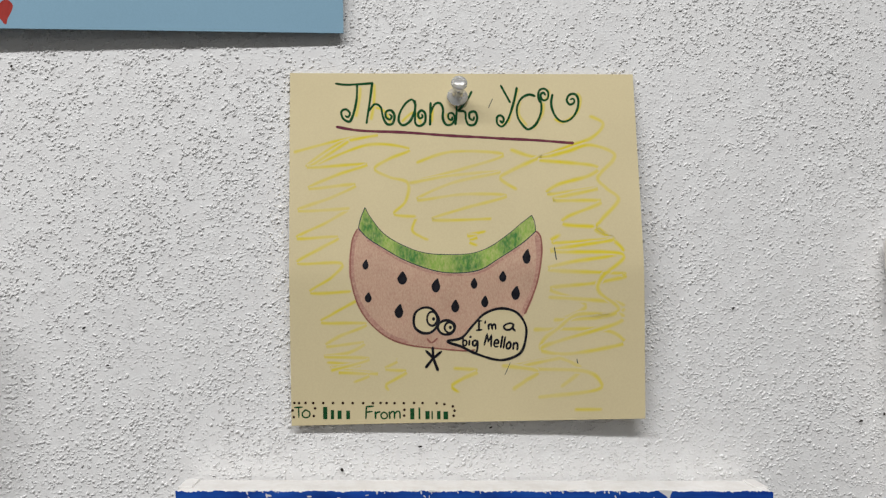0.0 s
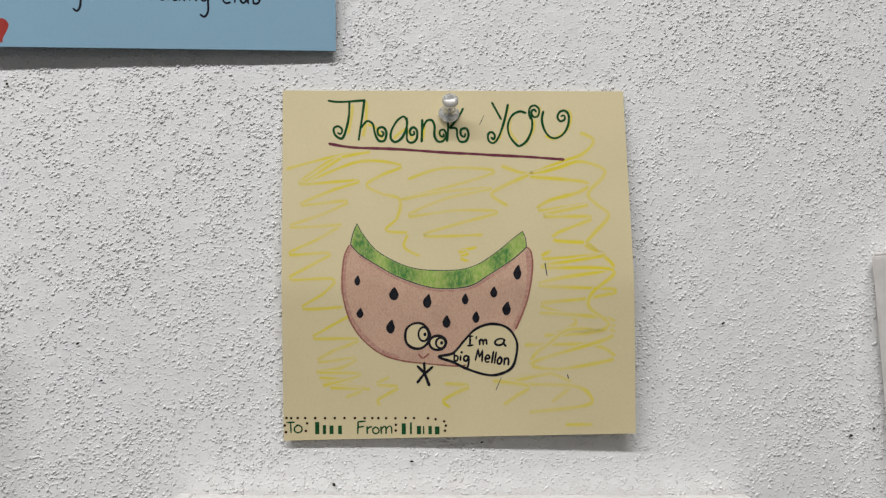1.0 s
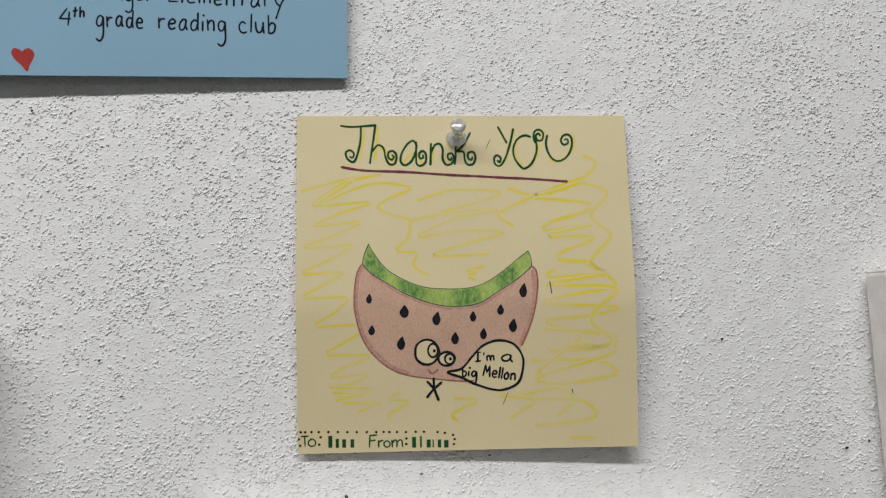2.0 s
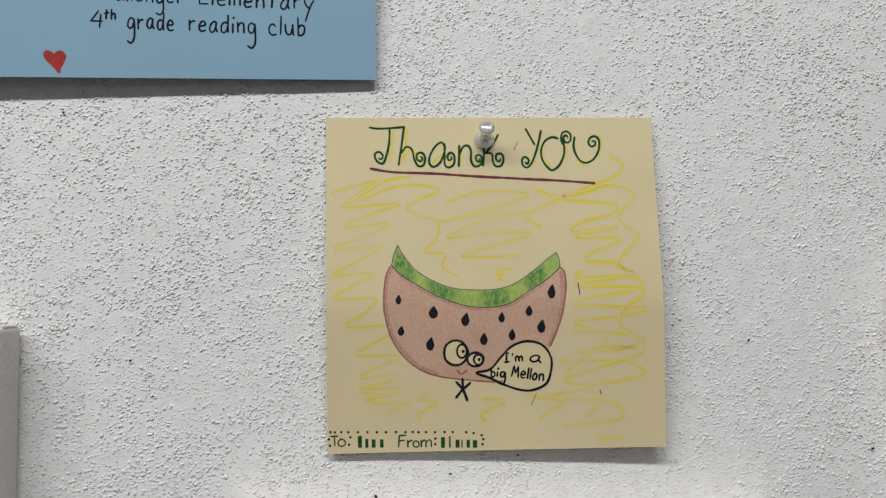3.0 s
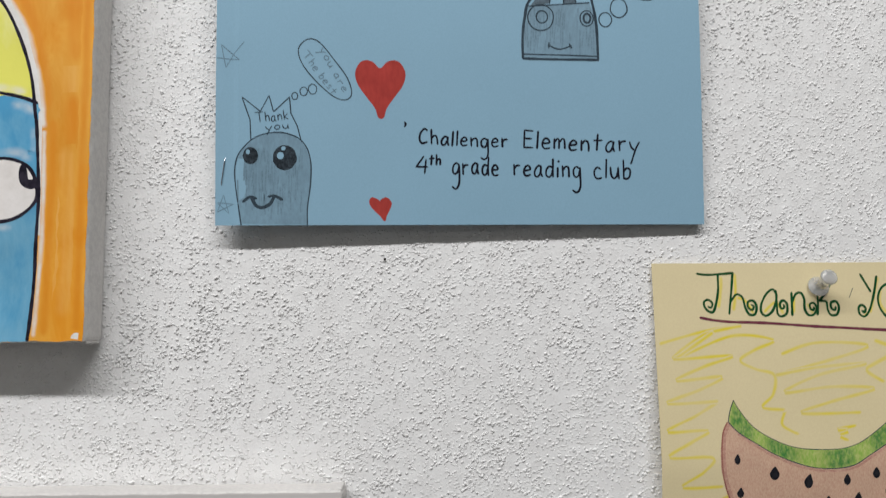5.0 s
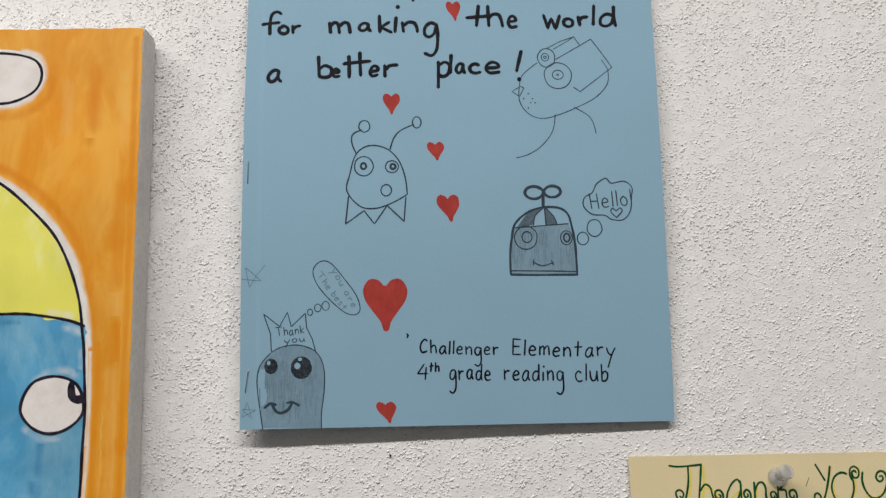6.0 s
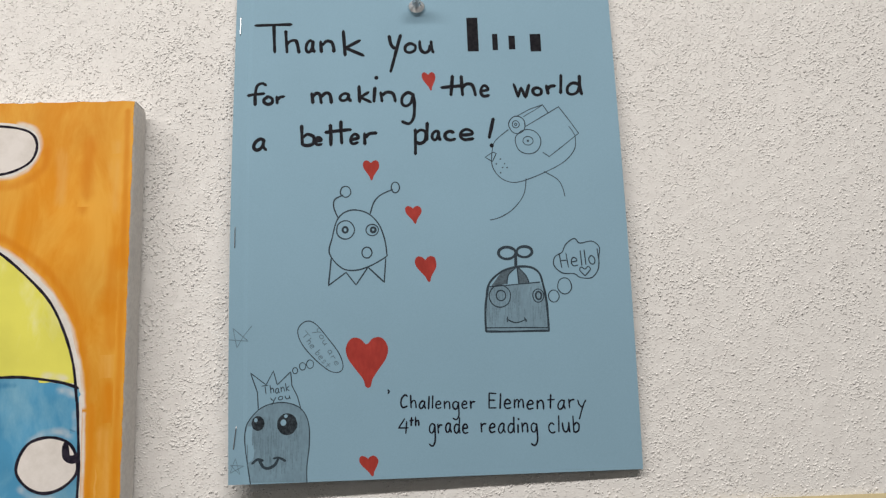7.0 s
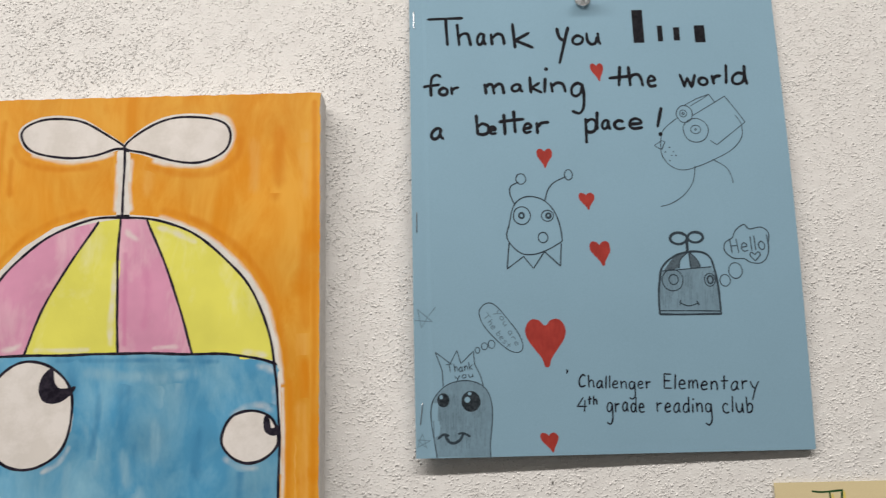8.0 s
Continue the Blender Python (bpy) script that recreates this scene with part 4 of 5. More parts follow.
ink.line([(153.8, 108.5), (154.4, 99.4)], 0.65)
ink.line([(154.3, 108.5), (158.2, 104.4), (160, 100.3)], 0.65)
ink.oval(148.6, 116.6, 4.6, 3.3, 1.5)
ink.oval(158.3, 116.9, 4.2, 2.9, 1.5)
ink.line([(153.4, 115.7), (153.3, 109.1)], 1.5)
ink.oval(143.8, 93.1, 5.8, 6, 0.6)
ink.oval(144.4, 93.4, 2.6, 2.8, 0.7)
ink.oval(164.6, 92.9, 3, 3.6, 0.6)
ink.oval(164.8, 92.9, 1.6, 2.2, 0.9)
ink.line([(147.4, 81.9), (147.2, 79.1)], 0.65)
ink.line([(147, 80.6), (151.9, 78.7), (157.5, 80.3)], 0.65)
ink.line([(156.5, 81.3), (157.7, 79.1)], 0.65)
ink.oval(173.1, 92.4, 2.9, 3.3, 0.55)
ink.oval(179.3, 97.8, 3.8, 4.4, 0.55)
ink.line([(178.8, 116.2), (181.3, 120.7), (186.1, 123.7), (189, 121.1), (195.7, 122), (199.6, 118.8), (199.2, 113.7), (198.3, 106.5), (194.4, 102), (188.3, 102.2), (184.9, 104.3), (178.4, 104.9), (174.1, 109.1), (174.8, 113.7)], 0.6, closed=True)
ink.word('Hello!', 178, 107.8, 199.2, 109.8, 8.2)
ink.line([(190.9, 103), (188.2, 106), (189, 107.8), (191, 106.6), (192.8, 108), (193.9, 106.4), (190.9, 103)], 0.65)
ink.done("doodle", PENCIL, "shaded pencil doodle with propeller cap and speech cloud")
# pencil doodle with a crown
ink = Ink(blue, 1)
ink.fill([(11.4, 0.7), (8.8, 17.3), (8.6, 25.9), (10.9, 32.3), (17.4, 38.6), (26.2, 40.8), (34, 39.3), (39, 35.3), (41.5, 28.2), (41.5, 18.5), (40.1, 7.8), (40.1, 0.2)], smooth=False)
ink.done("shading", GRAPHITE)
ink = Ink(blue, 2, 0.45)
ink.line([(11.4, 0), (8.8, 17.3), (8.6, 25.9), (10.9, 32.3), (17.4, 38.6), (26.2, 40.8), (34, 39.3), (39, 35.3), (41.5, 28.2), (41.5, 18.5), (40.1, 7.8), (40.1, -0.5)], 0.55)
ink.line([(15.5, 37.6), (15.1, 46.3), (11.5, 56.4), (19.5, 50.1), (23.3, 57.2), (25.3, 49.9), (32.2, 56.4), (32.8, 49.2), (35.6, 43.6), (37.5, 36.4)], 0.5, smooth=False)
ink.line([(36.1, 78.1), (40, 82.3), (45.1, 81.1), (51.8, 73.2), (57.4, 65.2), (59.4, 58.4), (57.1, 55.4), (51.8, 56.6), (44, 63.3), (37.8, 71.3)], 0.5, closed=True)
ink.oval(34.5, 56.9, 1.3, 1.6, 0.45)
ink.oval(38.4, 59, 1.6, 1.9, 0.45)
ink.oval(42.3, 60, 1.8, 2.2, 0.45)
ink.word('Thank', 17.4, 45.2, 31.7, 46.4, 4.2)
ink.word('you', 22, 41.6, 32, 42.6, 3)
ink.line([(12.1, 10.2), (15, 12.4), (18, 11.7)], 1.2)
ink.line([(15.8, 12), (17.8, 8.5), (20.5, 7.6), (23.8, 9.2), (25.6, 12.3)], 1.4)
ink.line([(23, 12.6), (25.9, 12.9), (29.3, 11.1)], 1.2)
ink.done("doodle", PENCIL, "pencil doodle with a crown and thought bubbles")
ink = Ink(blue, 2)
ink.line([(0.3, 73.9), (10.3, 72.9), (2.2, 79.9), (4.3, 69.6), (7.5, 75.4), (12.2, 81)], 0.4, smooth=False)
ink.done("star", PENCIL_FAINT, "faint pencil star")
ink = Ink(blue, 2)
ink.line([(1, 5.9), (3.6, 13.2), (5.9, 5.2), (1, 9.9), (8, 9.3), (1, 5.9)], 0.3, smooth=False)
ink.done("star", PENCIL_FAINT, "faint pencil star")
ink = Ink(blue, 2)
ink.disc(15.3, 30.5, 3.3, 3.8)
ink.disc(30.2, 29.6, 5.2, 5.6)
ink.done("doodle_spot", GRAPHITE_BLACK)
ink = Ink(blue, 3)
ink.disc(14.2, 32.2, 0.9, 1.1)
ink.disc(28.3, 30.5, 1.5, 1.6)
ink.disc(29.6, 33.7, 1, 0.9)
ink.done("doodle_glint", BLUE_PAPER)
ink = Ink(blue, 2, 0.45)
ink.word('you are', 45.1, 77.7, 55.7, 58.7, 3.2)
ink.word('The best', 37.4, 75.8, 50.9, 57.3, 3.2)
ink.done("lettering", PENCIL_FAINT)
for u0, u1, low_v, high_v, count in ((136.5, 168.5, 75, 98, 60), (10, 40, 2, 34, 70)):
    ink = Ink(blue, 1.2, soft=True)
    for _ in range(count):
        u, v, run = shake.uniform(u0, u1), shake.uniform(low_v, high_v - 6), shake.uniform(5, 13)
        ink.line([(u, v), (min(u1, u + shake.uniform(-0.6, 1.2)), min(high_v, v + run))], shake.uniform(0.6, 1.3))
    ink.done("shading", SOFT_GRAPHITE)
# pencil doodle with goggles
ink = Ink(blue, 1)
ink.line([(153.1, 187), (145.3, 180.4), (143.2, 174.5), (143, 165.6), (147.3, 158.9), (154.3, 156.1), (162.9, 157.9), (173.2, 162.1), (183.6, 167.8), (189.8, 175.1), (190.5, 182.9)], 0.5)
ink.line([(162.3, 188.4), (182.2, 200.1), (187.8, 191.7), (192.5, 184.1), (184.1, 177.5), (175.1, 170.6), (171.6, 173.2)], 0.5, smooth=False)
ink.line([(158.2, 194.9), (165.7, 198.9), (173.1, 201.5), (176, 196.7)], 0.5, smooth=False)
ink.line([(161.8, 194.4), (169.3, 198.8), (173.1, 201.5)], 0.45)
ink.line([(187.2, 188.4), (189.2, 185.3), (190.5, 182.6)], 0.45)
ink.oval(158, 189.7, 4.6, 5.2, 0.55)
ink.oval(157.3, 190, 2, 2.2, 0.45)
ink.oval(157.3, 190, 0.7, 0.7, 0.5)
ink.oval(163.7, 179.6, 7.2, 7.2, 0.55)
ink.oval(163.7, 180.1, 2.9, 2.5, 0.5)
ink.oval(163.6, 180.1, 0.4, 0.4, 0.5)
ink.line([(143.6, 173.8), (139.2, 170.9), (143.1, 168.3), (145.4, 173), (143.6, 173.8)], 0.5, smooth=False)
ink.disc(145.2, 167, 0.4, 0.5)
ink.disc(147.7, 169.7, 0.5, 0.4)
ink.disc(149.8, 167, 0.4, 0.4)
ink.disc(148.7, 164.8, 0.4, 0.4)
ink.disc(151.1, 164.7, 0.4, 0.5)
ink.disc(147.4, 161.8, 0.4, 0.5)
ink.line([(161.5, 158.2), (159.6, 149.1), (153.6, 141.3), (146.3, 136.6), (140.3, 135)], 0.5)
ink.line([(171.7, 162.1), (178.7, 157.6), (181.3, 153.1), (182.4, 147.7)], 0.5)
ink.done("doodle", PENCIL, "pencil line doodle with a goggle eye and beak")
# highlighter scribble on the yellow card
ink = Ink(yellow, 1, soft=True)
ink.line([(1.3, 117.8), (21, 123), (38.3, 125.5), (21, 121.5), (7.4, 111.1), (33.3, 121), (51.9, 119.2), (43.2, 114.9), (36.7, 110.5), (43.1, 106.7), (51, 104.1), (49.9, 95.9), (44.9, 90.4), (54.8, 89.3)], 2.2)
ink.done("scribble", HIGHLIGHTER, "yellow highlighter scribble")
ink = Ink(yellow, 1.045, soft=True)
ink.line([(54.8, 89.3), (52.7, 83.4), (56.4, 80.4), (60.1, 78.8)], 2.2)
ink.done("scribble", HIGHLIGHTER, "yellow highlighter scribble")
ink = Ink(yellow, 1.09, soft=True)
ink.line([(25.9, 123), (11.1, 113.1), (8.6, 111.1), (33.3, 112.5), (20.9, 108), (8.1, 101.9), (28.2, 103.5), (18.4, 98.1), (3.6, 92.3), (26.2, 93.1)], 2.2)
ink.done("scribble", HIGHLIGHTER, "yellow highlighter scribble")
ink = Ink(yellow, 1.135, soft=True)
ink.line([(26.2, 93.1), (15.8, 87), (3.1, 80.4), (20.7, 80.7), (13.3, 75.9), (3.5, 69.6), (21.8, 69.4), (18.1, 63.5), (8.8, 57), (26.6, 57.3)], 2.2)
ink.done("scribble", HIGHLIGHTER, "yellow highlighter scribble")
ink = Ink(yellow, 1.18, soft=True)
ink.line([(29, 53.5), (18, 47.6), (13.6, 44), (32.6, 43.2), (20.4, 37.8), (15.5, 33.8), (31.3, 35.2), (25.2, 31.1), (14.3, 29.4), (33.7, 28.1), (16.6, 23.3)], 2.2)
ink.done("scribble", HIGHLIGHTER, "yellow highlighter scribble")
ink = Ink(yellow, 1.225, soft=True)
ink.line([(15, 27), (30, 25.5), (16.7, 24.5), (37.3, 21.7), (20.3, 22.5), (33.6, 21.3), (26.3, 18)], 2.2)
ink.done("scribble", HIGHLIGHTER, "yellow highlighter scribble")
ink = Ink(yellow, 1.27, soft=True)
ink.line([(44.7, 28.3), (45.9, 26.9), (40.3, 23.6), (49.5, 22.4), (44.6, 19.1), (40.7, 16.7), (42.1, 13.8)], 2.2)
ink.done("scribble", HIGHLIGHTER, "yellow highlighter scribble")
ink = Ink(yellow, 1.315, soft=True)
ink.line([(54.4, 112.9), (70.7, 117.9), (93.3, 116.5), (75.6, 110.3), (51.8, 104.1), (70.5, 107.3), (91.9, 108.7), (70.5, 104), (54.9, 96.6), (75.4, 98.9), (94.2, 98), (75.3, 92.7), (61.5, 87.8), (87.7, 88)], 2.2)
ink.done("scribble", HIGHLIGHTER, "yellow highlighter scribble")
ink = Ink(yellow, 1.36, soft=True)
ink.line([(85.1, 82.6), (76.3, 80.7), (81.3, 80.1), (77, 78.2), (81.3, 76.1)], 2.2)
ink.done("scribble", HIGHLIGHTER, "yellow highlighter scribble")
ink = Ink(yellow, 1.405, soft=True)
ink.line([(132, 134.3), (138.6, 130.4), (133, 124), (121.3, 119.7), (108.5, 114.7), (95.7, 108.9), (91.8, 105.6), (99.3, 100.5)], 2.7)
ink.done("scribble", HIGHLIGHTER, "yellow highlighter scribble")
ink = Ink(yellow, 1.45, soft=True)
ink.line([(95.9, 119), (108.5, 115.2), (121.3, 117.7), (131.6, 120.7), (141.8, 117.6), (142.1, 113.7), (135, 106.1), (138.7, 101), (143.6, 95.9), (135.7, 87.1), (133, 82.6), (141.7, 78.2)], 2.7)
ink.done("scribble", HIGHLIGHTER, "yellow highlighter scribble")
ink = Ink(yellow, 1.495, soft=True)
ink.line([(108.5, 113.9), (133.9, 111.2), (131.2, 106.9), (117.1, 102.9), (112.7, 98.7), (134.8, 101), (114.4, 96.1), (135.9, 95.2), (120.5, 88.5), (119.1, 85.2), (133, 84.1)], 2.7)
ink.done("scribble", HIGHLIGHTER, "yellow highlighter scribble")
ink = Ink(yellow, 1.54, soft=True)
ink.line([(133, 84.1), (144.1, 74.4), (140.2, 71.4), (119.9, 68.4), (112.3, 65.3), (145, 63.1), (132.3, 59.5), (112.1, 57.3), (124.5, 52.1), (126.9, 48.4), (114.2, 42.4)], 2.7)
ink.done("scribble", HIGHLIGHTER, "yellow highlighter scribble")
ink = Ink(yellow, 1.585, soft=True)
ink.line([(117.8, 81), (113.9, 77.2), (140.4, 78.2), (112.5, 73.5), (144, 71.9), (134.9, 62), (133.4, 55.7), (142, 48.2), (134.3, 44.6), (113, 43.6)], 2.7)
ink.done("scribble", HIGHLIGHTER, "yellow highlighter scribble")
ink = Ink(yellow, 1.63, soft=True)
ink.line([(110.8, 53.6), (142.1, 50.6), (140.6, 45.7), (124.3, 45.9), (115.4, 39.9), (109.1, 35.1), (109, 30.1), (121.3, 25), (124.9, 21.3), (116, 14.1)], 2.7)
ink.done("scribble", HIGHLIGHTER, "yellow highlighter scribble")
ink = Ink(yellow, 1.675, soft=True)
ink.line([(104.2, 39.6), (134.2, 39.1), (144, 34.5), (141.4, 32.1), (118.9, 28.8), (109, 32.1), (141.8, 42), (141.9, 46.9)], 2.7)
ink.done("scribble", HIGHLIGHTER, "yellow highlighter scribble")
ink = Ink(yellow, 1.72, soft=True)
ink.line([(90.2, 23.1), (116.3, 27.1), (98.9, 23), (126.1, 21.3), (133.9, 16.2), (130.8, 12.6), (106, 10.1)], 2.7)
ink.done("scribble", HIGHLIGHTER, "yellow highlighter scribble")
ink = Ink(yellow, 1.765, soft=True)
ink.line([(90.2, 24.3), (106.3, 21.6), (101.2, 17.5), (94.9, 13.3)], 2.7)
ink.done("scribble", HIGHLIGHTER, "yellow highlighter scribble")
ink = Ink(yellow, 1.81, soft=True)
ink.line([(121.9, 4.5), (135, 4.3)], 2.7)
ink.done("scribble", HIGHLIGHTER, "yellow highlighter scribble")
ink = Ink(yellow, 1.855, soft=True)
ink.line([(69.2, 23.5), (80.3, 22.1), (74.1, 19), (69.1, 15.7), (72.7, 12.5)], 2.7)
ink.done("scribble", HIGHLIGHTER, "yellow highlighter scribble")
# heading on the yellow card
for path, wide in (([(30.7, 147.8), (30.2, 141.5), (28.5, 133.1)], 2.4),
                   ([(36.9, 149.1), (36.6, 139.8), (35.1, 131.8)], 2.4),
                   ([(36.4, 138.1), (40.9, 136.4), (44.2, 130.5)], 2.1),
                   ([(48.3, 131), (54.2, 135.6), (57.5, 130.1)], 2.25),
                   ([(62.6, 139), (61.7, 130.5)], 2.25),
                   ([(68, 135.6), (70.9, 130.1)], 2.1),
                   ([(101.2, 147.1), (98.5, 139), (95.7, 130.5)], 2.1),
                   ([(101.9, 141.6), (100.9, 134.8), (104.6, 129.2)], 1.95),
                   ([(112.1, 141.2), (111.1, 134.7), (106.7, 127.9)], 2.55),
                   ([(114.8, 146.8), (114.3, 142.9), (111.7, 140.7)], 1.95),
                   ([(116.2, 133), (120.8, 131.3), (126.9, 135.6), (129, 141.6), (127.2, 145.1)], 1.95),
                   ([(92.7, 129.2), (95.7, 131.3)], 1.8)):
    ink = Ink(yellow, 2, soft=True)
    ink.line(path, wide)
    ink.done("letter_shade", HIGHLIGHTER)
ink = Ink(yellow, 3)
ink.line([(19.9, 148.7), (25.3, 148.1), (36.2, 149)], 1.05)
ink.line([(29.3, 148.1), (29.1, 141.4), (27.8, 135.4), (26, 131.6), (23.2, 132.9), (22.4, 135.9), (24.3, 137), (26, 135.4), (25.3, 133.6), (24.1, 134.2)], 1.05)
ink.done("letter", GREEN_PEN, "curly dark green hand-drawn letter")
ink = Ink(yellow, 3)
ink.line([(36, 149.3), (34.9, 140.6), (33.3, 130.7)], 1.05)
ink.line([(34.5, 136.3), (37, 139.3), (39.5, 138), (40.5, 133.7), (42.2, 130.5), (44.7, 130.7), (45.5, 134.2), (44.1, 136.5), (42, 135.9), (41.9, 133.6), (43.5, 132.5), (44.4, 133.9), (43.4, 134.8)], 1.05)
ink.done("letter", GREEN_PEN, "curly dark green hand-drawn letter")
ink = Ink(yellow, 3)
ink.line([(54.7, 139.7), (53.3, 141.6), (50.4, 139.7), (47.9, 135.4), (47.5, 131.6), (49.5, 129.9), (52.5, 132), (54.4, 136.3), (54.9, 139.7)], 1.05)
ink.line([(54.7, 141), (54.6, 134.6), (54.7, 130.7), (56.6, 129.5), (58.9, 131.2), (59.1, 135), (57.5, 136.5), (56.1, 135), (56.6, 133.1), (57.9, 133.6), (57.6, 134.8)], 1.05)
ink.done("letter", GREEN_PEN, "curly dark green hand-drawn letter")
ink = Ink(yellow, 3)
ink.line([(61.6, 140.2), (61.1, 129.9)], 1.05)
ink.line([(61.2, 134.6), (63.3, 139.3), (65.8, 139.9), (67.1, 137.2), (66.9, 132.9), (68.3, 130.1), (70.8, 130.3), (72.3, 132.9), (71.3, 135.4), (69.4, 135), (69.4, 132.9), (70.8, 132.2), (71.1, 133.6)], 1.05)
ink.done("letter", GREEN_PEN, "curly dark green hand-drawn letter")
ink = Ink(yellow, 3)
ink.line([(72.9, 141.9), (73.1, 136.3), (72.5, 130.1)], 1.05)
ink.line([(80, 145.3), (77.9, 141.4), (73.8, 136.1)], 1.05)
ink.line([(73.8, 136.1), (76.7, 135.9), (77.1, 132.5), (78.3, 130.1), (80.9, 130.3), (82.1, 133.3), (81.1, 135.9), (78.9, 135.4), (78.8, 133.1), (80.3, 132.2), (80.8, 133.7)], 1.05)
ink.done("letter", GREEN_PEN, "curly dark green hand-drawn letter")
ink = Ink(yellow, 3)
ink.line([(93, 148.1), (97.1, 140.2)], 1.05)
ink.line([(100.3, 147.2), (98.4, 139.7), (95.9, 132.5), (93.4, 129.3), (91.1, 130.3), (90.9, 133.3), (92.5, 134.4), (94, 132.9), (93.4, 131), (92.3, 131.9)], 1.05)
ink.done("letter", GREEN_PEN, "curly dark green hand-drawn letter")
ink = Ink(yellow, 3)
ink.line([(108.4, 143.1), (105.5, 143.8), (102.1, 141.9), (100.1, 137.6), (100.5, 132.9), (103, 129), (105.1, 127.9), (108.4, 130.3), (110.7, 135.4), (110.9, 140.2), (109.7, 142.7)], 1.05)
ink.line([(110.5, 140.2), (109.7, 143.1), (110.5, 145.9), (112.6, 146.6), (114.3, 144.9), (113.8, 141.9), (111.8, 141.4), (110.9, 143.6), (112.2, 144.7), (113, 143.6)], 1.05)
ink.done("letter", GREEN_PEN, "curly dark green hand-drawn letter")
ink = Ink(yellow, 3)
ink.line([(116.2, 144), (115.5, 139.7), (116.5, 135.4), (118.8, 132.2), (121.8, 131.6), (125.1, 133.6), (127.4, 137.6), (127.9, 141.9), (126.4, 144.2), (123.9, 143.8), (122.6, 141.3), (123.9, 139.3), (125.9, 140.2), (125.7, 141.9), (124.3, 141.6)], 1.05)
ink.done("letter", GREEN_PEN, "curly dark green hand-drawn letter")
ink = Ink(yellow, 2)
ink.line([(20.2, 129.2), (32.6, 127.4), (55.8, 126.3), (74.2, 124.8), (89.3, 124.1), (124.8, 121.7)], 1.2)
ink.done("underline", PURPLE_PEN, "purple pen underline")
# melon drawing
ink = Ink(yellow, 2)
ink.fill([(29.1, 84.1), (26.6, 78.2), (26, 65.4), (28.3, 53.6), (33.1, 44.7), (40.9, 37.7), (49.7, 34.1), (61.5, 32.2), (74.3, 31.2), (84.2, 33), (95.2, 37.8), (101.4, 47.5), (106.2, 59.4), (108.5, 72.3), (108.2, 80.3), (106.4, 82.3), (100, 76.9), (89.9, 70.5), (81.8, 65.9), (71.8, 64.6), (61.9, 65.7), (50.1, 70), (40.3, 75.6), (33.4, 80.1)])
ink.done("melon_flesh", PINK_CRAYON, "pink pencil-crayon melon flesh")
ink = Ink(yellow, 2)
RIND_TOP = [(32.4, 93.5), (34.5, 89.5), (40.4, 82), (49.2, 76.5), (58.1, 73.4), (68, 72.6), (78, 73), (86, 75.6), (94.1, 81), (100.2, 85.9), (104.9, 89.4)]
RIND_BOTTOM = [(29.5, 84.3), (33.4, 80.1), (40.3, 75.6), (50.1, 70), (61.9, 65.7), (71.8, 64.6), (81.8, 65.9), (89.9, 70.5), (100, 76.9), (106.4, 82.3)]
ink.band(RIND_TOP, RIND_BOTTOM, 0, 1)
ink.done("melon_rind", GREEN_CRAYON, "light green pencil-crayon melon rind")
for a, b in ((0.03, 0.15), (0.24, 0.38), (0.54, 0.68), (0.79, 0.91)):
    ink = Ink(yellow, 3, soft=True)
    ink.band(RIND_TOP, RIND_BOTTOM, a - 0.03, b + 0.03)
    ink.done("rind_stripe", GREEN_CRAYON_DARK)
ink = Ink(yellow, 3)
ink.line([(29.7, 84.1), (27.1, 77.7), (26.6, 65.4), (29.1, 53.7), (33.9, 45.4), (41.3, 38.7), (49.9, 35.2)], 2.0)
ink.done("melon_edge", MAUVE_CRAYON)
ink = Ink(yellow, 3)
ink.line([(100.6, 47), (105.3, 59.4), (107.6, 72.3), (107, 80.3)], 2.2)
ink.done("melon_edge", MAUVE_CRAYON)
ink = Ink(yellow, 3)
ink.line([(33.4, 79.1), (40.3, 74.5), (50.1, 69), (61.9, 64.7), (71.8, 63.6), (81.8, 64.9), (89.9, 69.3), (99, 75.2)], 0.9)
ink.done("melon_edge", MAUVE_CRAYON)
ink = Ink(yellow, 4)
ink.line([(32.4, 93.5), (34.5, 89.5), (40.4, 82), (49.2, 76.5), (58.1, 73.4), (68, 72.6), (78, 73), (86, 75.6), (94.1, 81), (100.2, 85.9), (104.9, 89.4)], 0.3)
ink.line([(29.5, 84.3), (33.4, 80.1), (40.3, 75.6), (50.1, 70), (61.9, 65.7), (71.8, 64.6), (81.8, 65.9), (89.9, 70.5), (100, 76.9), (106.4, 82.3)], 0.4)
ink.line([(32.4, 93.5), (30.6, 89.1), (29.5, 84.3)], 0.35)
ink.line([(104.9, 89.4), (106.1, 86.4), (106.4, 82.3)], 0.35)
ink.done("outline", PENCIL)
ink = Ink(yellow, 4)
ink.line([(29.1, 84.1), (26.6, 78.2), (26, 65.4), (28.3, 53.6), (33.1, 44.7), (40.9, 37.7), (49.7, 34.1), (61.5, 32.2), (74.3, 31), (79.2, 31.3)], 0.6)
ink.line([(100.9, 46.5), (106.2, 59.4), (108.7, 72.3), (108.4, 79.8), (106.4, 82.3)], 0.7)
ink.done("outline", MAROON_PEN)
ink = Ink(yellow, 6)
ink.drop(32.4, 68.6, 1.3, 2.3)
ink.done("seed", MARKER)
ink = Ink(yellow, 6)
ink.drop(48.1, 62.6, 2.1, 3)
ink.done("seed", MARKER)
ink = Ink(yellow, 6)
ink.drop(62.5, 59.2, 1.9, 3.2)
ink.done("seed", MARKER)
ink = Ink(yellow, 6)
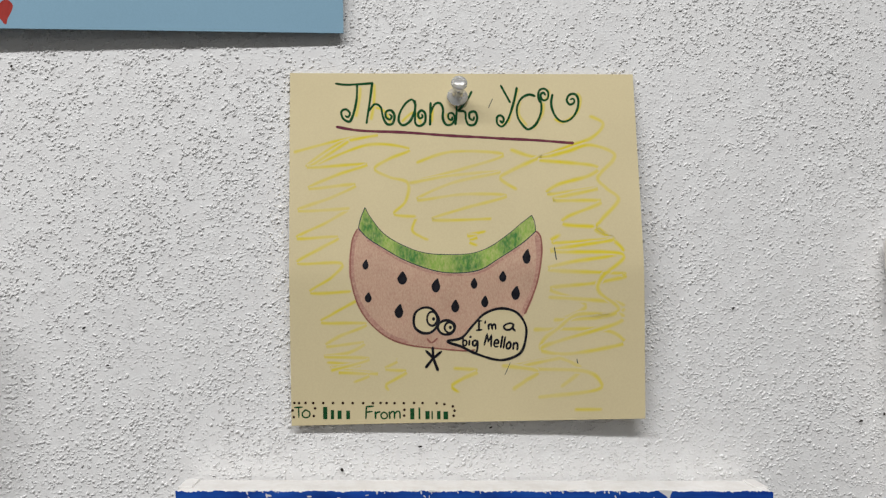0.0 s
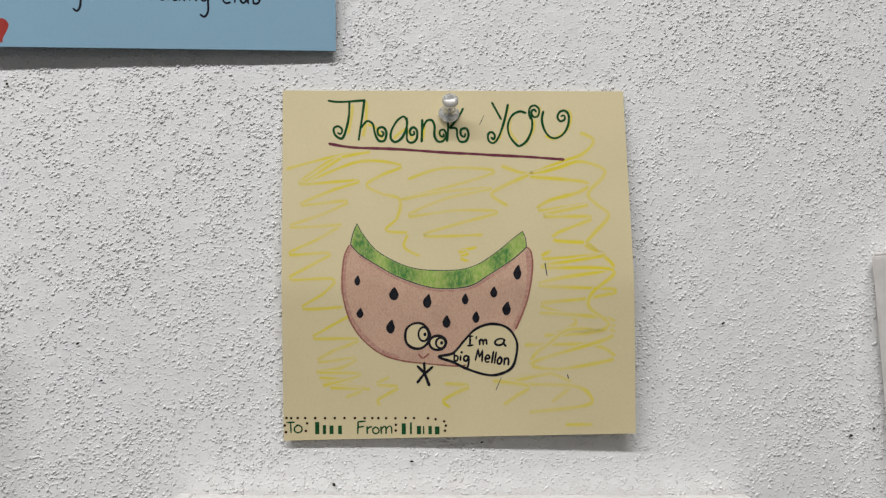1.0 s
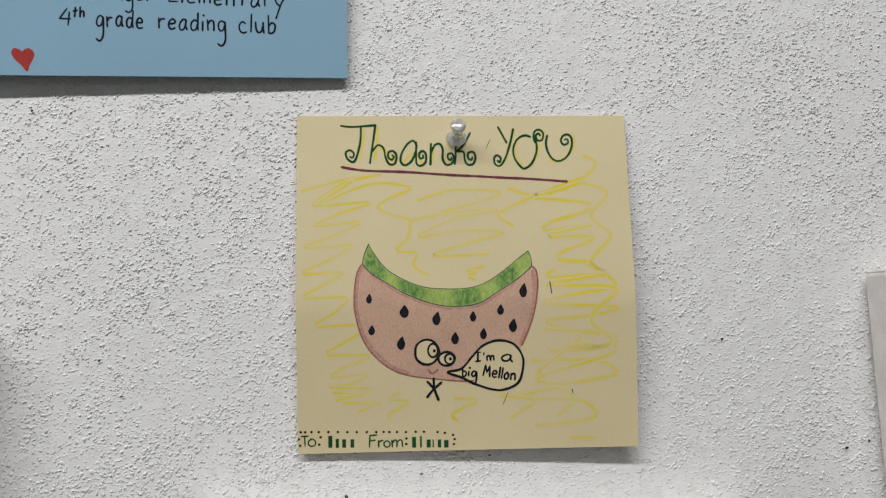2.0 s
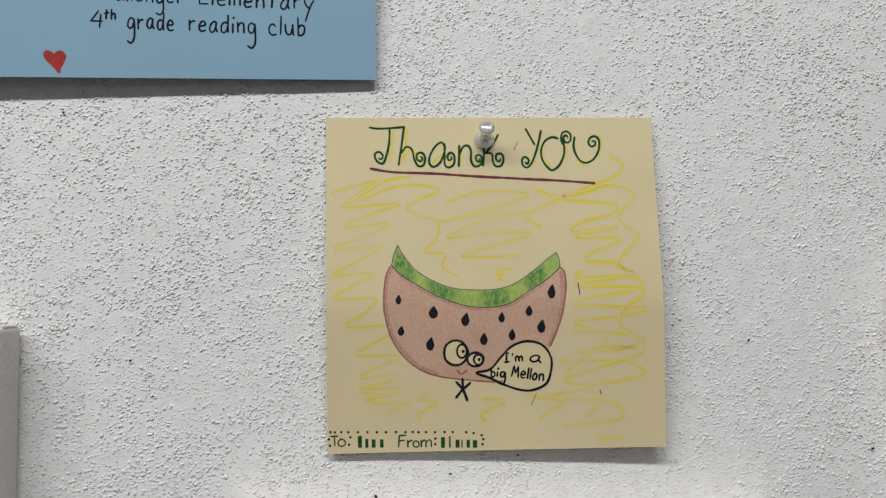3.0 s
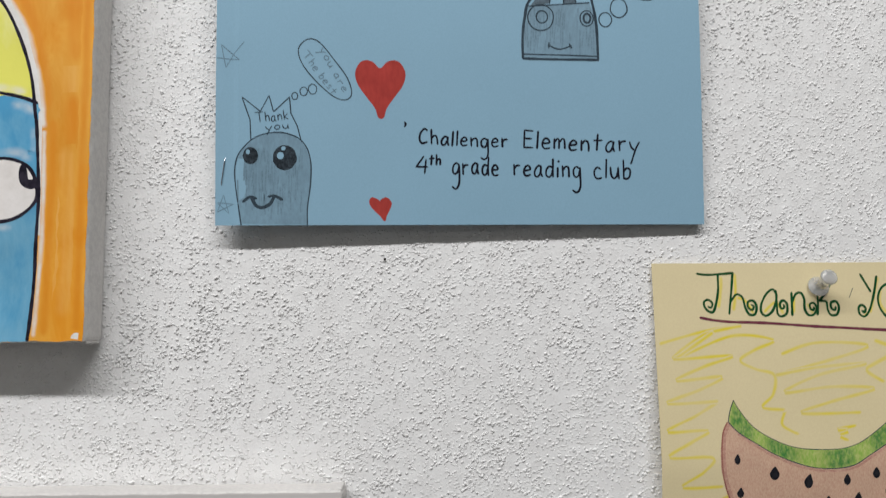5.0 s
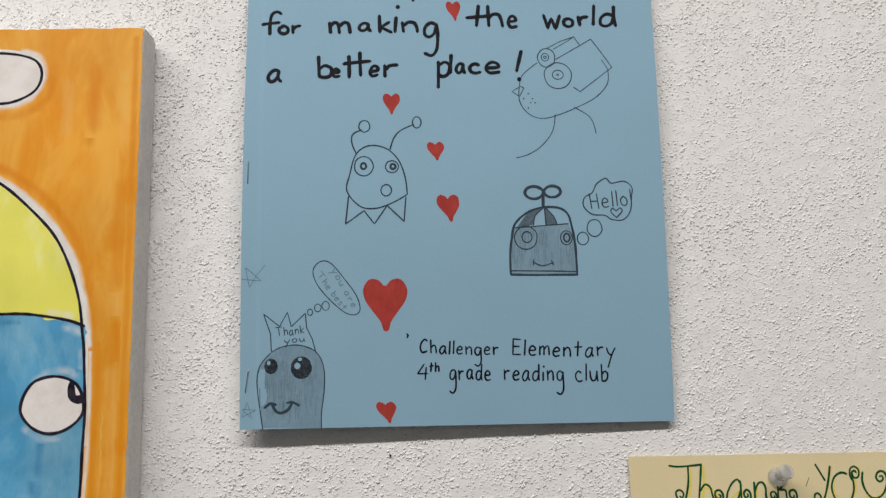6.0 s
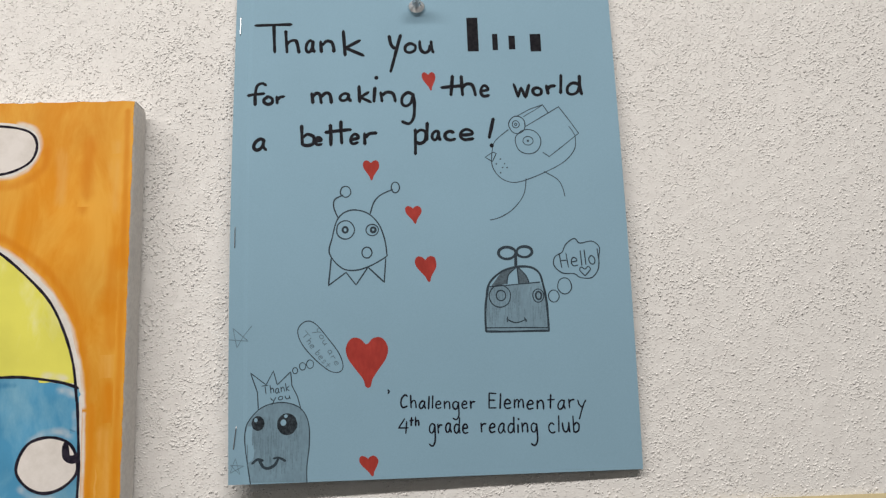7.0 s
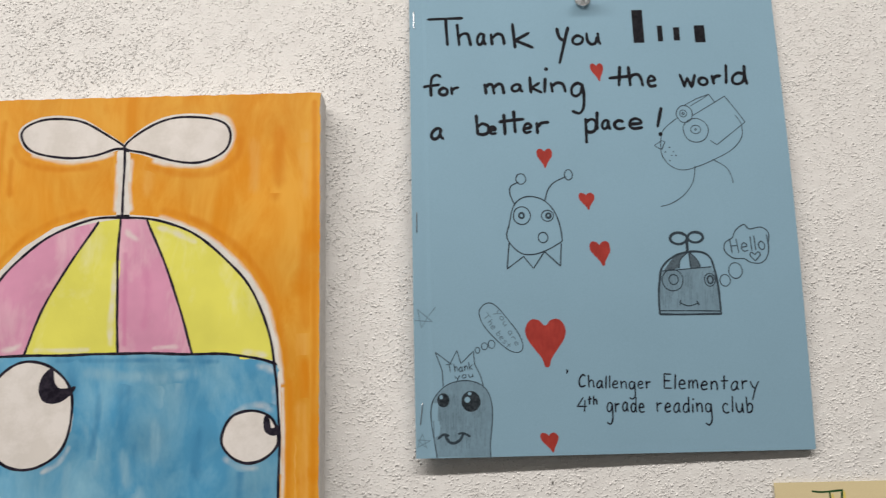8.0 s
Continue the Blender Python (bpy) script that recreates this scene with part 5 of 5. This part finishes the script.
ink.drop(79, 59.9, 1.5, 2.5)
ink.done("seed", MARKER)
ink = Ink(yellow, 6)
ink.drop(91.5, 62.7, 1.6, 2.5)
ink.done("seed", MARKER)
ink = Ink(yellow, 6)
ink.drop(102, 71.2, 1.8, 3.4)
ink.done("seed", MARKER)
ink = Ink(yellow, 6)
ink.drop(33.4, 54.5, 1.5, 2.3)
ink.done("seed", MARKER)
ink = Ink(yellow, 6)
ink.drop(46.5, 48.4, 1.9, 3.2)
ink.done("seed", MARKER)
ink = Ink(yellow, 6)
ink.drop(70.8, 50.2, 1.8, 2.9)
ink.done("seed", MARKER)
ink = Ink(yellow, 6)
ink.drop(83.6, 52, 1.6, 2.7)
ink.done("seed", MARKER)
ink = Ink(yellow, 6)
ink.drop(97, 55.5, 1.9, 3.2)
ink.done("seed", MARKER)
ink = Ink(yellow, 4)
ink.disc(58, 44.3, 5.4, 5.6)
ink.disc(66.9, 41.2, 3.7, 3.1)
ink.fill([(67.9, 35.1), (73.4, 36.6), (78.4, 42), (83.5, 46.8), (90.5, 48.9), (97.4, 47.1), (101.3, 41.6), (101.3, 35.7), (99, 29.8), (93, 27), (87.1, 27.1), (79.2, 29.7), (73.3, 32.7)])
ink.done("blank_patch", CREAM_CARD)
ink = Ink(yellow, 5)
ink.oval(58, 44.3, 5.4, 5.6, 1.1)
ink.oval(60.8, 45, 2.2, 3.1, 0.9)
ink.disc(61.4, 44.9, 0.7, 0.8)
ink.oval(66.9, 41.2, 3.7, 3.1, 1.1)
ink.oval(68.2, 41.1, 2, 2.2, 0.9)
ink.disc(68.6, 41.1, 0.7, 0.8)
ink.line([(61, 32.7), (61.2, 27.5)], 1.1)
ink.line([(58, 31.3), (61.2, 28), (64.6, 30.9)], 1.1, smooth=False)
ink.line([(61.2, 28), (57.9, 23.9)], 1.2)
ink.line([(61.2, 27.5), (63.1, 22.6)], 1.2)
ink.line([(67.4, 35.1), (73.4, 36.6), (78.4, 42), (83.5, 46.8), (90.5, 48.9), (97.4, 47.1), (101.3, 41.6), (101.3, 35.7), (99, 29.8), (93, 27), (87.1, 27.1), (79.2, 29.7), (73.3, 32.7)], 1.1, closed=True)
ink.done("doodle", MARKER, "black marker face, legs and speech bubble")
ink = Ink(yellow, 5, 0.9)
ink.word("I'm", 79.9, 39.8, 88.3, 40, 3.9)
ink.word('a', 91.8, 39.8, 96.7, 39.2, 4.9)
ink.done("lettering", MARKER)
ink = Ink(yellow, 5, 0.9)
ink.word('big', 73.8, 33.4, 80.2, 32.9, 4.1)
ink.word('Mellon', 83.2, 33, 97.5, 31, 5.1)
ink.done("lettering", MARKER)
ink = Ink(yellow, 5)
ink.line([(58.6, 36.4), (60.5, 34.7), (63, 36.5)], 0.8)
ink.done("smile", MAROON_PEN)
# footer on the yellow card
for u, v in ((1.3, 9.8), (3.3, 9.7), (6.1, 9.7), (9.3, 9.6), (13.6, 9.5), (17.8, 9.4), (22, 9.3), (26.2, 9.2), (30.7, 9.1), (34.9, 9), (38.2, 9), (40.8, 8.9), (44.2, 8.8), (48.2, 8.7), (52.6, 8.7), (56.3, 8.6), (62.4, 8.4), (65.7, 7.9), (69.4, 6.9), (70.1, 5), (69.7, 2.8), (0.5, 6.6), (1, 3.7), (10.1, 7.3), (9.5, 4), (48.4, 5.8), (48.3, 3.3)):
    ink = Ink(yellow, 2)
    ink.disc(u, v, 0.58, 0.58)
    ink.done("dot", BROWN_PEN)
ink = Ink(yellow, 2, 0.7)
ink.letter('T', 1, 5, 3.1, 8.2)
ink.letter('o', 4.3, 8.1, 2.9, 6.9)
ink.done("lettering", GREEN_PEN)
ink = Ink(yellow, 2, 0.7)
ink.letter('F', 31.5, 35.5, 2, 8)
ink.letter('r', 35.5, 38.3, 1.9, 5.7)
ink.letter('o', 38.1, 41.3, 1.8, 5.3)
ink.letter('m', 41.6, 46.9, 1.7, 5.5)
ink.done("lettering", GREEN_PEN)
ink = Ink(yellow, 2)
ink.bar(13.5, 15.3, 2.5, 7.8)
ink.bar(16.8, 18.2, 2.4, 6.4)
ink.bar(19.7, 21.4, 2.4, 6.1)
ink.bar(23.4, 25, 2.3, 6)
ink.done("bar", GREEN_PEN)
ink = Ink(yellow, 2)
ink.bar(50.9, 52.7, 1.6, 6.4)
ink.bar(54.5, 55.3, 1.6, 6.7)
ink.bar(57.5, 59.3, 1.5, 5.1)
ink.bar(60.1, 60.7, 1.5, 5)
ink.bar(62.5, 64, 1.4, 5)
ink.bar(65.3, 67.3, 1.3, 4.7)
ink.done("bar", GREEN_PEN)
for path, wide in (([(89.3, 142), (87.2, 137.6)], 0.25), ([(114.3, 75.2), (115, 69.7)], 0.45), ([(123.5, 26.5), (124, 24.5)], 0.4), ([(94.5, 25.5), (92.1, 20.1)], 0.25)):
    ink = Ink(yellow, 2)
    ink.line(path, wide)
    ink.done("stray_mark", PENCIL)
# painted shapes on the orange canvas
ink = Ink(orange, 1)
ink.fill([(94.9, 223.3), (82.7, 232.5), (66.4, 241.9), (47.8, 243.3), (35, 238.2), (32.9, 230.8), (40, 221.8), (60, 216.8), (75.6, 217.9), (88.4, 222)])
ink.fill([(91.2, 223.4), (102.5, 235), (118, 242), (136.4, 242.4), (149.6, 238.2), (153.8, 229.2), (150.1, 218.9), (137.3, 212.5), (121.6, 213.2), (103.1, 219.2)])
ink.fill([(89, 221.5), (96, 220.6), (95.8, 202.4), (97.2, 183.3), (90.4, 183.5), (90.4, 202.5)])
ink.fill([(13.1, 99.7), (14, 118.4), (17.7, 137.3), (26.1, 154), (39.5, 168.2), (55.8, 178.9), (75, 184.6), (95.4, 185.4), (112.5, 183.7), (132.2, 177), (149.4, 165.6), (164.2, 150.7), (174.1, 133.6), (179.5, 114.6), (182.2, 96), (183.3, 44.6), (16.4, 48.1)], smooth=False)
ink.done("bare_gesso", GESSO, "unpainted white gesso border")
ink = Ink(orange, 2)
ink.fill([(80.5, 181.5), (69.7, 179.3), (58.3, 176.3), (42.3, 165.5), (29, 151.4), (20.7, 135), (15.8, 116.7), (15, 108.8), (31.1, 109.3), (44.1, 109.7), (51.1, 128.9), (59.5, 147.8)], smooth=False)
ink.done("stripe", PINK_PAINT)
ink = Ink(orange, 2)
ink.fill([(80.5, 181.5), (92.6, 183), (92.1, 158), (94.2, 109.3), (68.9, 109.2), (44.1, 109.7), (51.1, 128.9), (59.5, 147.8)], smooth=False)
ink.done("stripe", YELLOW_PAINT)
ink = Ink(orange, 2)
ink.fill([(92.6, 183), (107.2, 182.1), (115.3, 163.5), (121.9, 147.6), (128.6, 127.1), (134.6, 107.9), (94.3, 108.8), (92.1, 158)], smooth=False)
ink.done("stripe", PINK_PAINT)
ink = Ink(orange, 2)
ink.fill([(107.2, 182.1), (120.7, 179.3), (130.5, 175.4), (147, 163), (161.4, 148.2), (171, 131.5), (176.9, 112.7), (178.5, 103.7), (154, 107), (134.6, 107.9), (128.6, 127.1), (121.9, 147.6)], smooth=False)
ink.done("stripe", YELLOW_PAINT)
ink = Ink(orange, 2)
ink.fill([(13.2, 107.4), (31.1, 108.9), (69, 108.9), (125.7, 108.1), (154, 107.5), (180.4, 101.3), (181.8, 67), (181.7, 22.7), (179.6, 0.4), (107.2, 0.4), (23.5, 0.4), (15.3, 70.6)], smooth=False)
ink.done("body", BLUE_PAINT, "streaky blue painted body")
ink = Ink(orange, 3)
ink.fill([(93.1, 224), (81.6, 232), (66.2, 240.1), (48.7, 241.4), (36.5, 237), (34.5, 230.6), (41.2, 222.8), (60, 218.5), (74.8, 219.3), (87, 222.9)])
ink.done("leaf", WHITE_PAINT)
ink = Ink(orange, 3)
ink.fill([(93.1, 224), (103.8, 234), (118.5, 240), (135.8, 240.4), (148.4, 236.7), (152.3, 228.9), (148.8, 220), (136.6, 214.5), (121.8, 215.1), (104.4, 220.4)])
ink.done("leaf", WHITE_PAINT)
ink = Ink(orange, 3)
ink.disc(47.9, 77.8, 24.3, 28.2)
ink.done("eye_disc", WHITE_PAINT)
ink = Ink(orange, 3)
ink.disc(166.4, 64.2, 15, 13.5)
ink.done("eye_disc", WHITE_PAINT)
ink = Ink(orange, 4)
ink.line([(93.1, 224), (81.6, 232), (66.2, 240.1), (48.7, 241.4), (36.5, 237), (34.5, 230.6), (41.2, 222.8), (60, 218.5), (74.8, 219.3), (87, 222.9)], 1.35, closed=True)
ink.line([(93.1, 224), (103.8, 234), (118.5, 240), (135.8, 240.4), (148.4, 236.7), (152.3, 228.9), (148.8, 220), (136.6, 214.5), (121.8, 215.1), (104.4, 220.4)], 1.35, closed=True)
ink.line([(93.1, 224), (93.3, 204.9), (93.3, 183.7)], 1.4)
ink.line([(14.9, 98.1), (15.8, 116.7), (20.7, 135), (29, 151.4), (42.3, 165.5), (58.3, 176.3), (76.8, 182.9), (93.8, 183.7), (110.9, 182), (130.5, 175.4), (147, 163), (161.4, 148.2), (171, 131.5), (176.9, 112.7), (179.7, 94.4)], 1.4)
ink.line([(179.7, 94.4), (181.8, 67), (181.6, 32.5), (180.8, 11.9), (179.6, 0.8)], 1.45)
ink.line([(14.4, 98.1), (15.7, 70.5), (19.3, 35.9), (23.3, 0.8)], 1.45)
ink.line([(80.5, 181.5), (59.5, 147.8), (50, 127.7), (44.1, 109.7)], 1.35)
ink.line([(92.6, 183), (92.1, 158), (94.2, 109.8)], 1.45)
ink.line([(107.2, 182.1), (121.9, 147.6), (134.6, 108.2)], 1.35)
ink.line([(14.2, 107.4), (31.1, 108.9), (69, 108.9), (102, 109.1), (135.1, 107.9), (154, 107.5), (170.5, 104.6), (180, 101.3)], 1.45)
ink.oval(47.9, 77.8, 24.3, 28.2, 1.5)
ink.oval(166.4, 64.2, 15, 13.5, 1.5)
ink.done("outline", BLACK_PAINT, "thick black painted outline")
ink = Ink(orange, 4)
ink.fill([(54.3, 97.2), (58.1, 101.7), (60.4, 101.7), (61.6, 94.7), (65.3, 91.2), (72.8, 92.2), (70.2, 87.6), (63.4, 83.6), (56.3, 84.5), (53.1, 90.3)])
ink.done("pupil", BLACK_PAINT)
ink = Ink(orange, 4)
ink.fill([(173.4, 72.8), (175.2, 75.7), (176.7, 72.7), (177.7, 68.2), (180.9, 69.3), (181.4, 65.2), (177.7, 64.4), (174, 67.1)])
ink.done("pupil", BLACK_PAINT)
# thin and pooled paint inside the painted shapes
for path, wide, mat in (([(155, 74), (164, 79.5), (173, 80), (179, 76)], 6, WORN_BLUE), ([(152, 55), (160, 49), (172, 48)], 5, WORN_BLUE), ([(168, 101.5), (175, 100), (179.5, 96)], 6, WORN_BLUE), ([(178.5, 92), (179, 84), (179, 79)], 4, WORN_BLUE),
                        ([(72, 62), (66, 53), (56, 47.5)], 4, WORN_BLUE), ([(60, 106), (90, 105.5), (120, 105), (150, 103.5)], 4, DEEP_BLUE), ([(75, 100), (110, 96), (140, 98)], 9, PALE_BLUE),
                        ([(90.5, 112), (89.8, 125), (90.5, 140), (91, 160)], 5, WORN_YELLOW), ([(48, 112), (62, 111.5), (80, 111.5)], 4, WORN_YELLOW), ([(160, 108), (168, 107.5), (176, 106)], 6, WORN_YELLOW), ([(112, 178), (122, 175), (136, 168)], 5, WORN_YELLOW),
                        ([(128, 111), (124, 112), (112, 111.5)], 4, WORN_PINK), ([(95, 178), (98, 174), (104, 170)], 5, WORN_PINK), ([(30, 112), (38, 113), (43, 116)], 5, WORN_PINK), ([(98, 112), (97, 135), (96, 165)], 4, DEEP_PINK), ([(108, 120), (110, 140), (106, 160)], 7, DEEP_PINK)):
    ink = Ink(orange, 2.9, soft=True)
    ink.line(path, wide)
    ink.done("brush_stroke", mat)
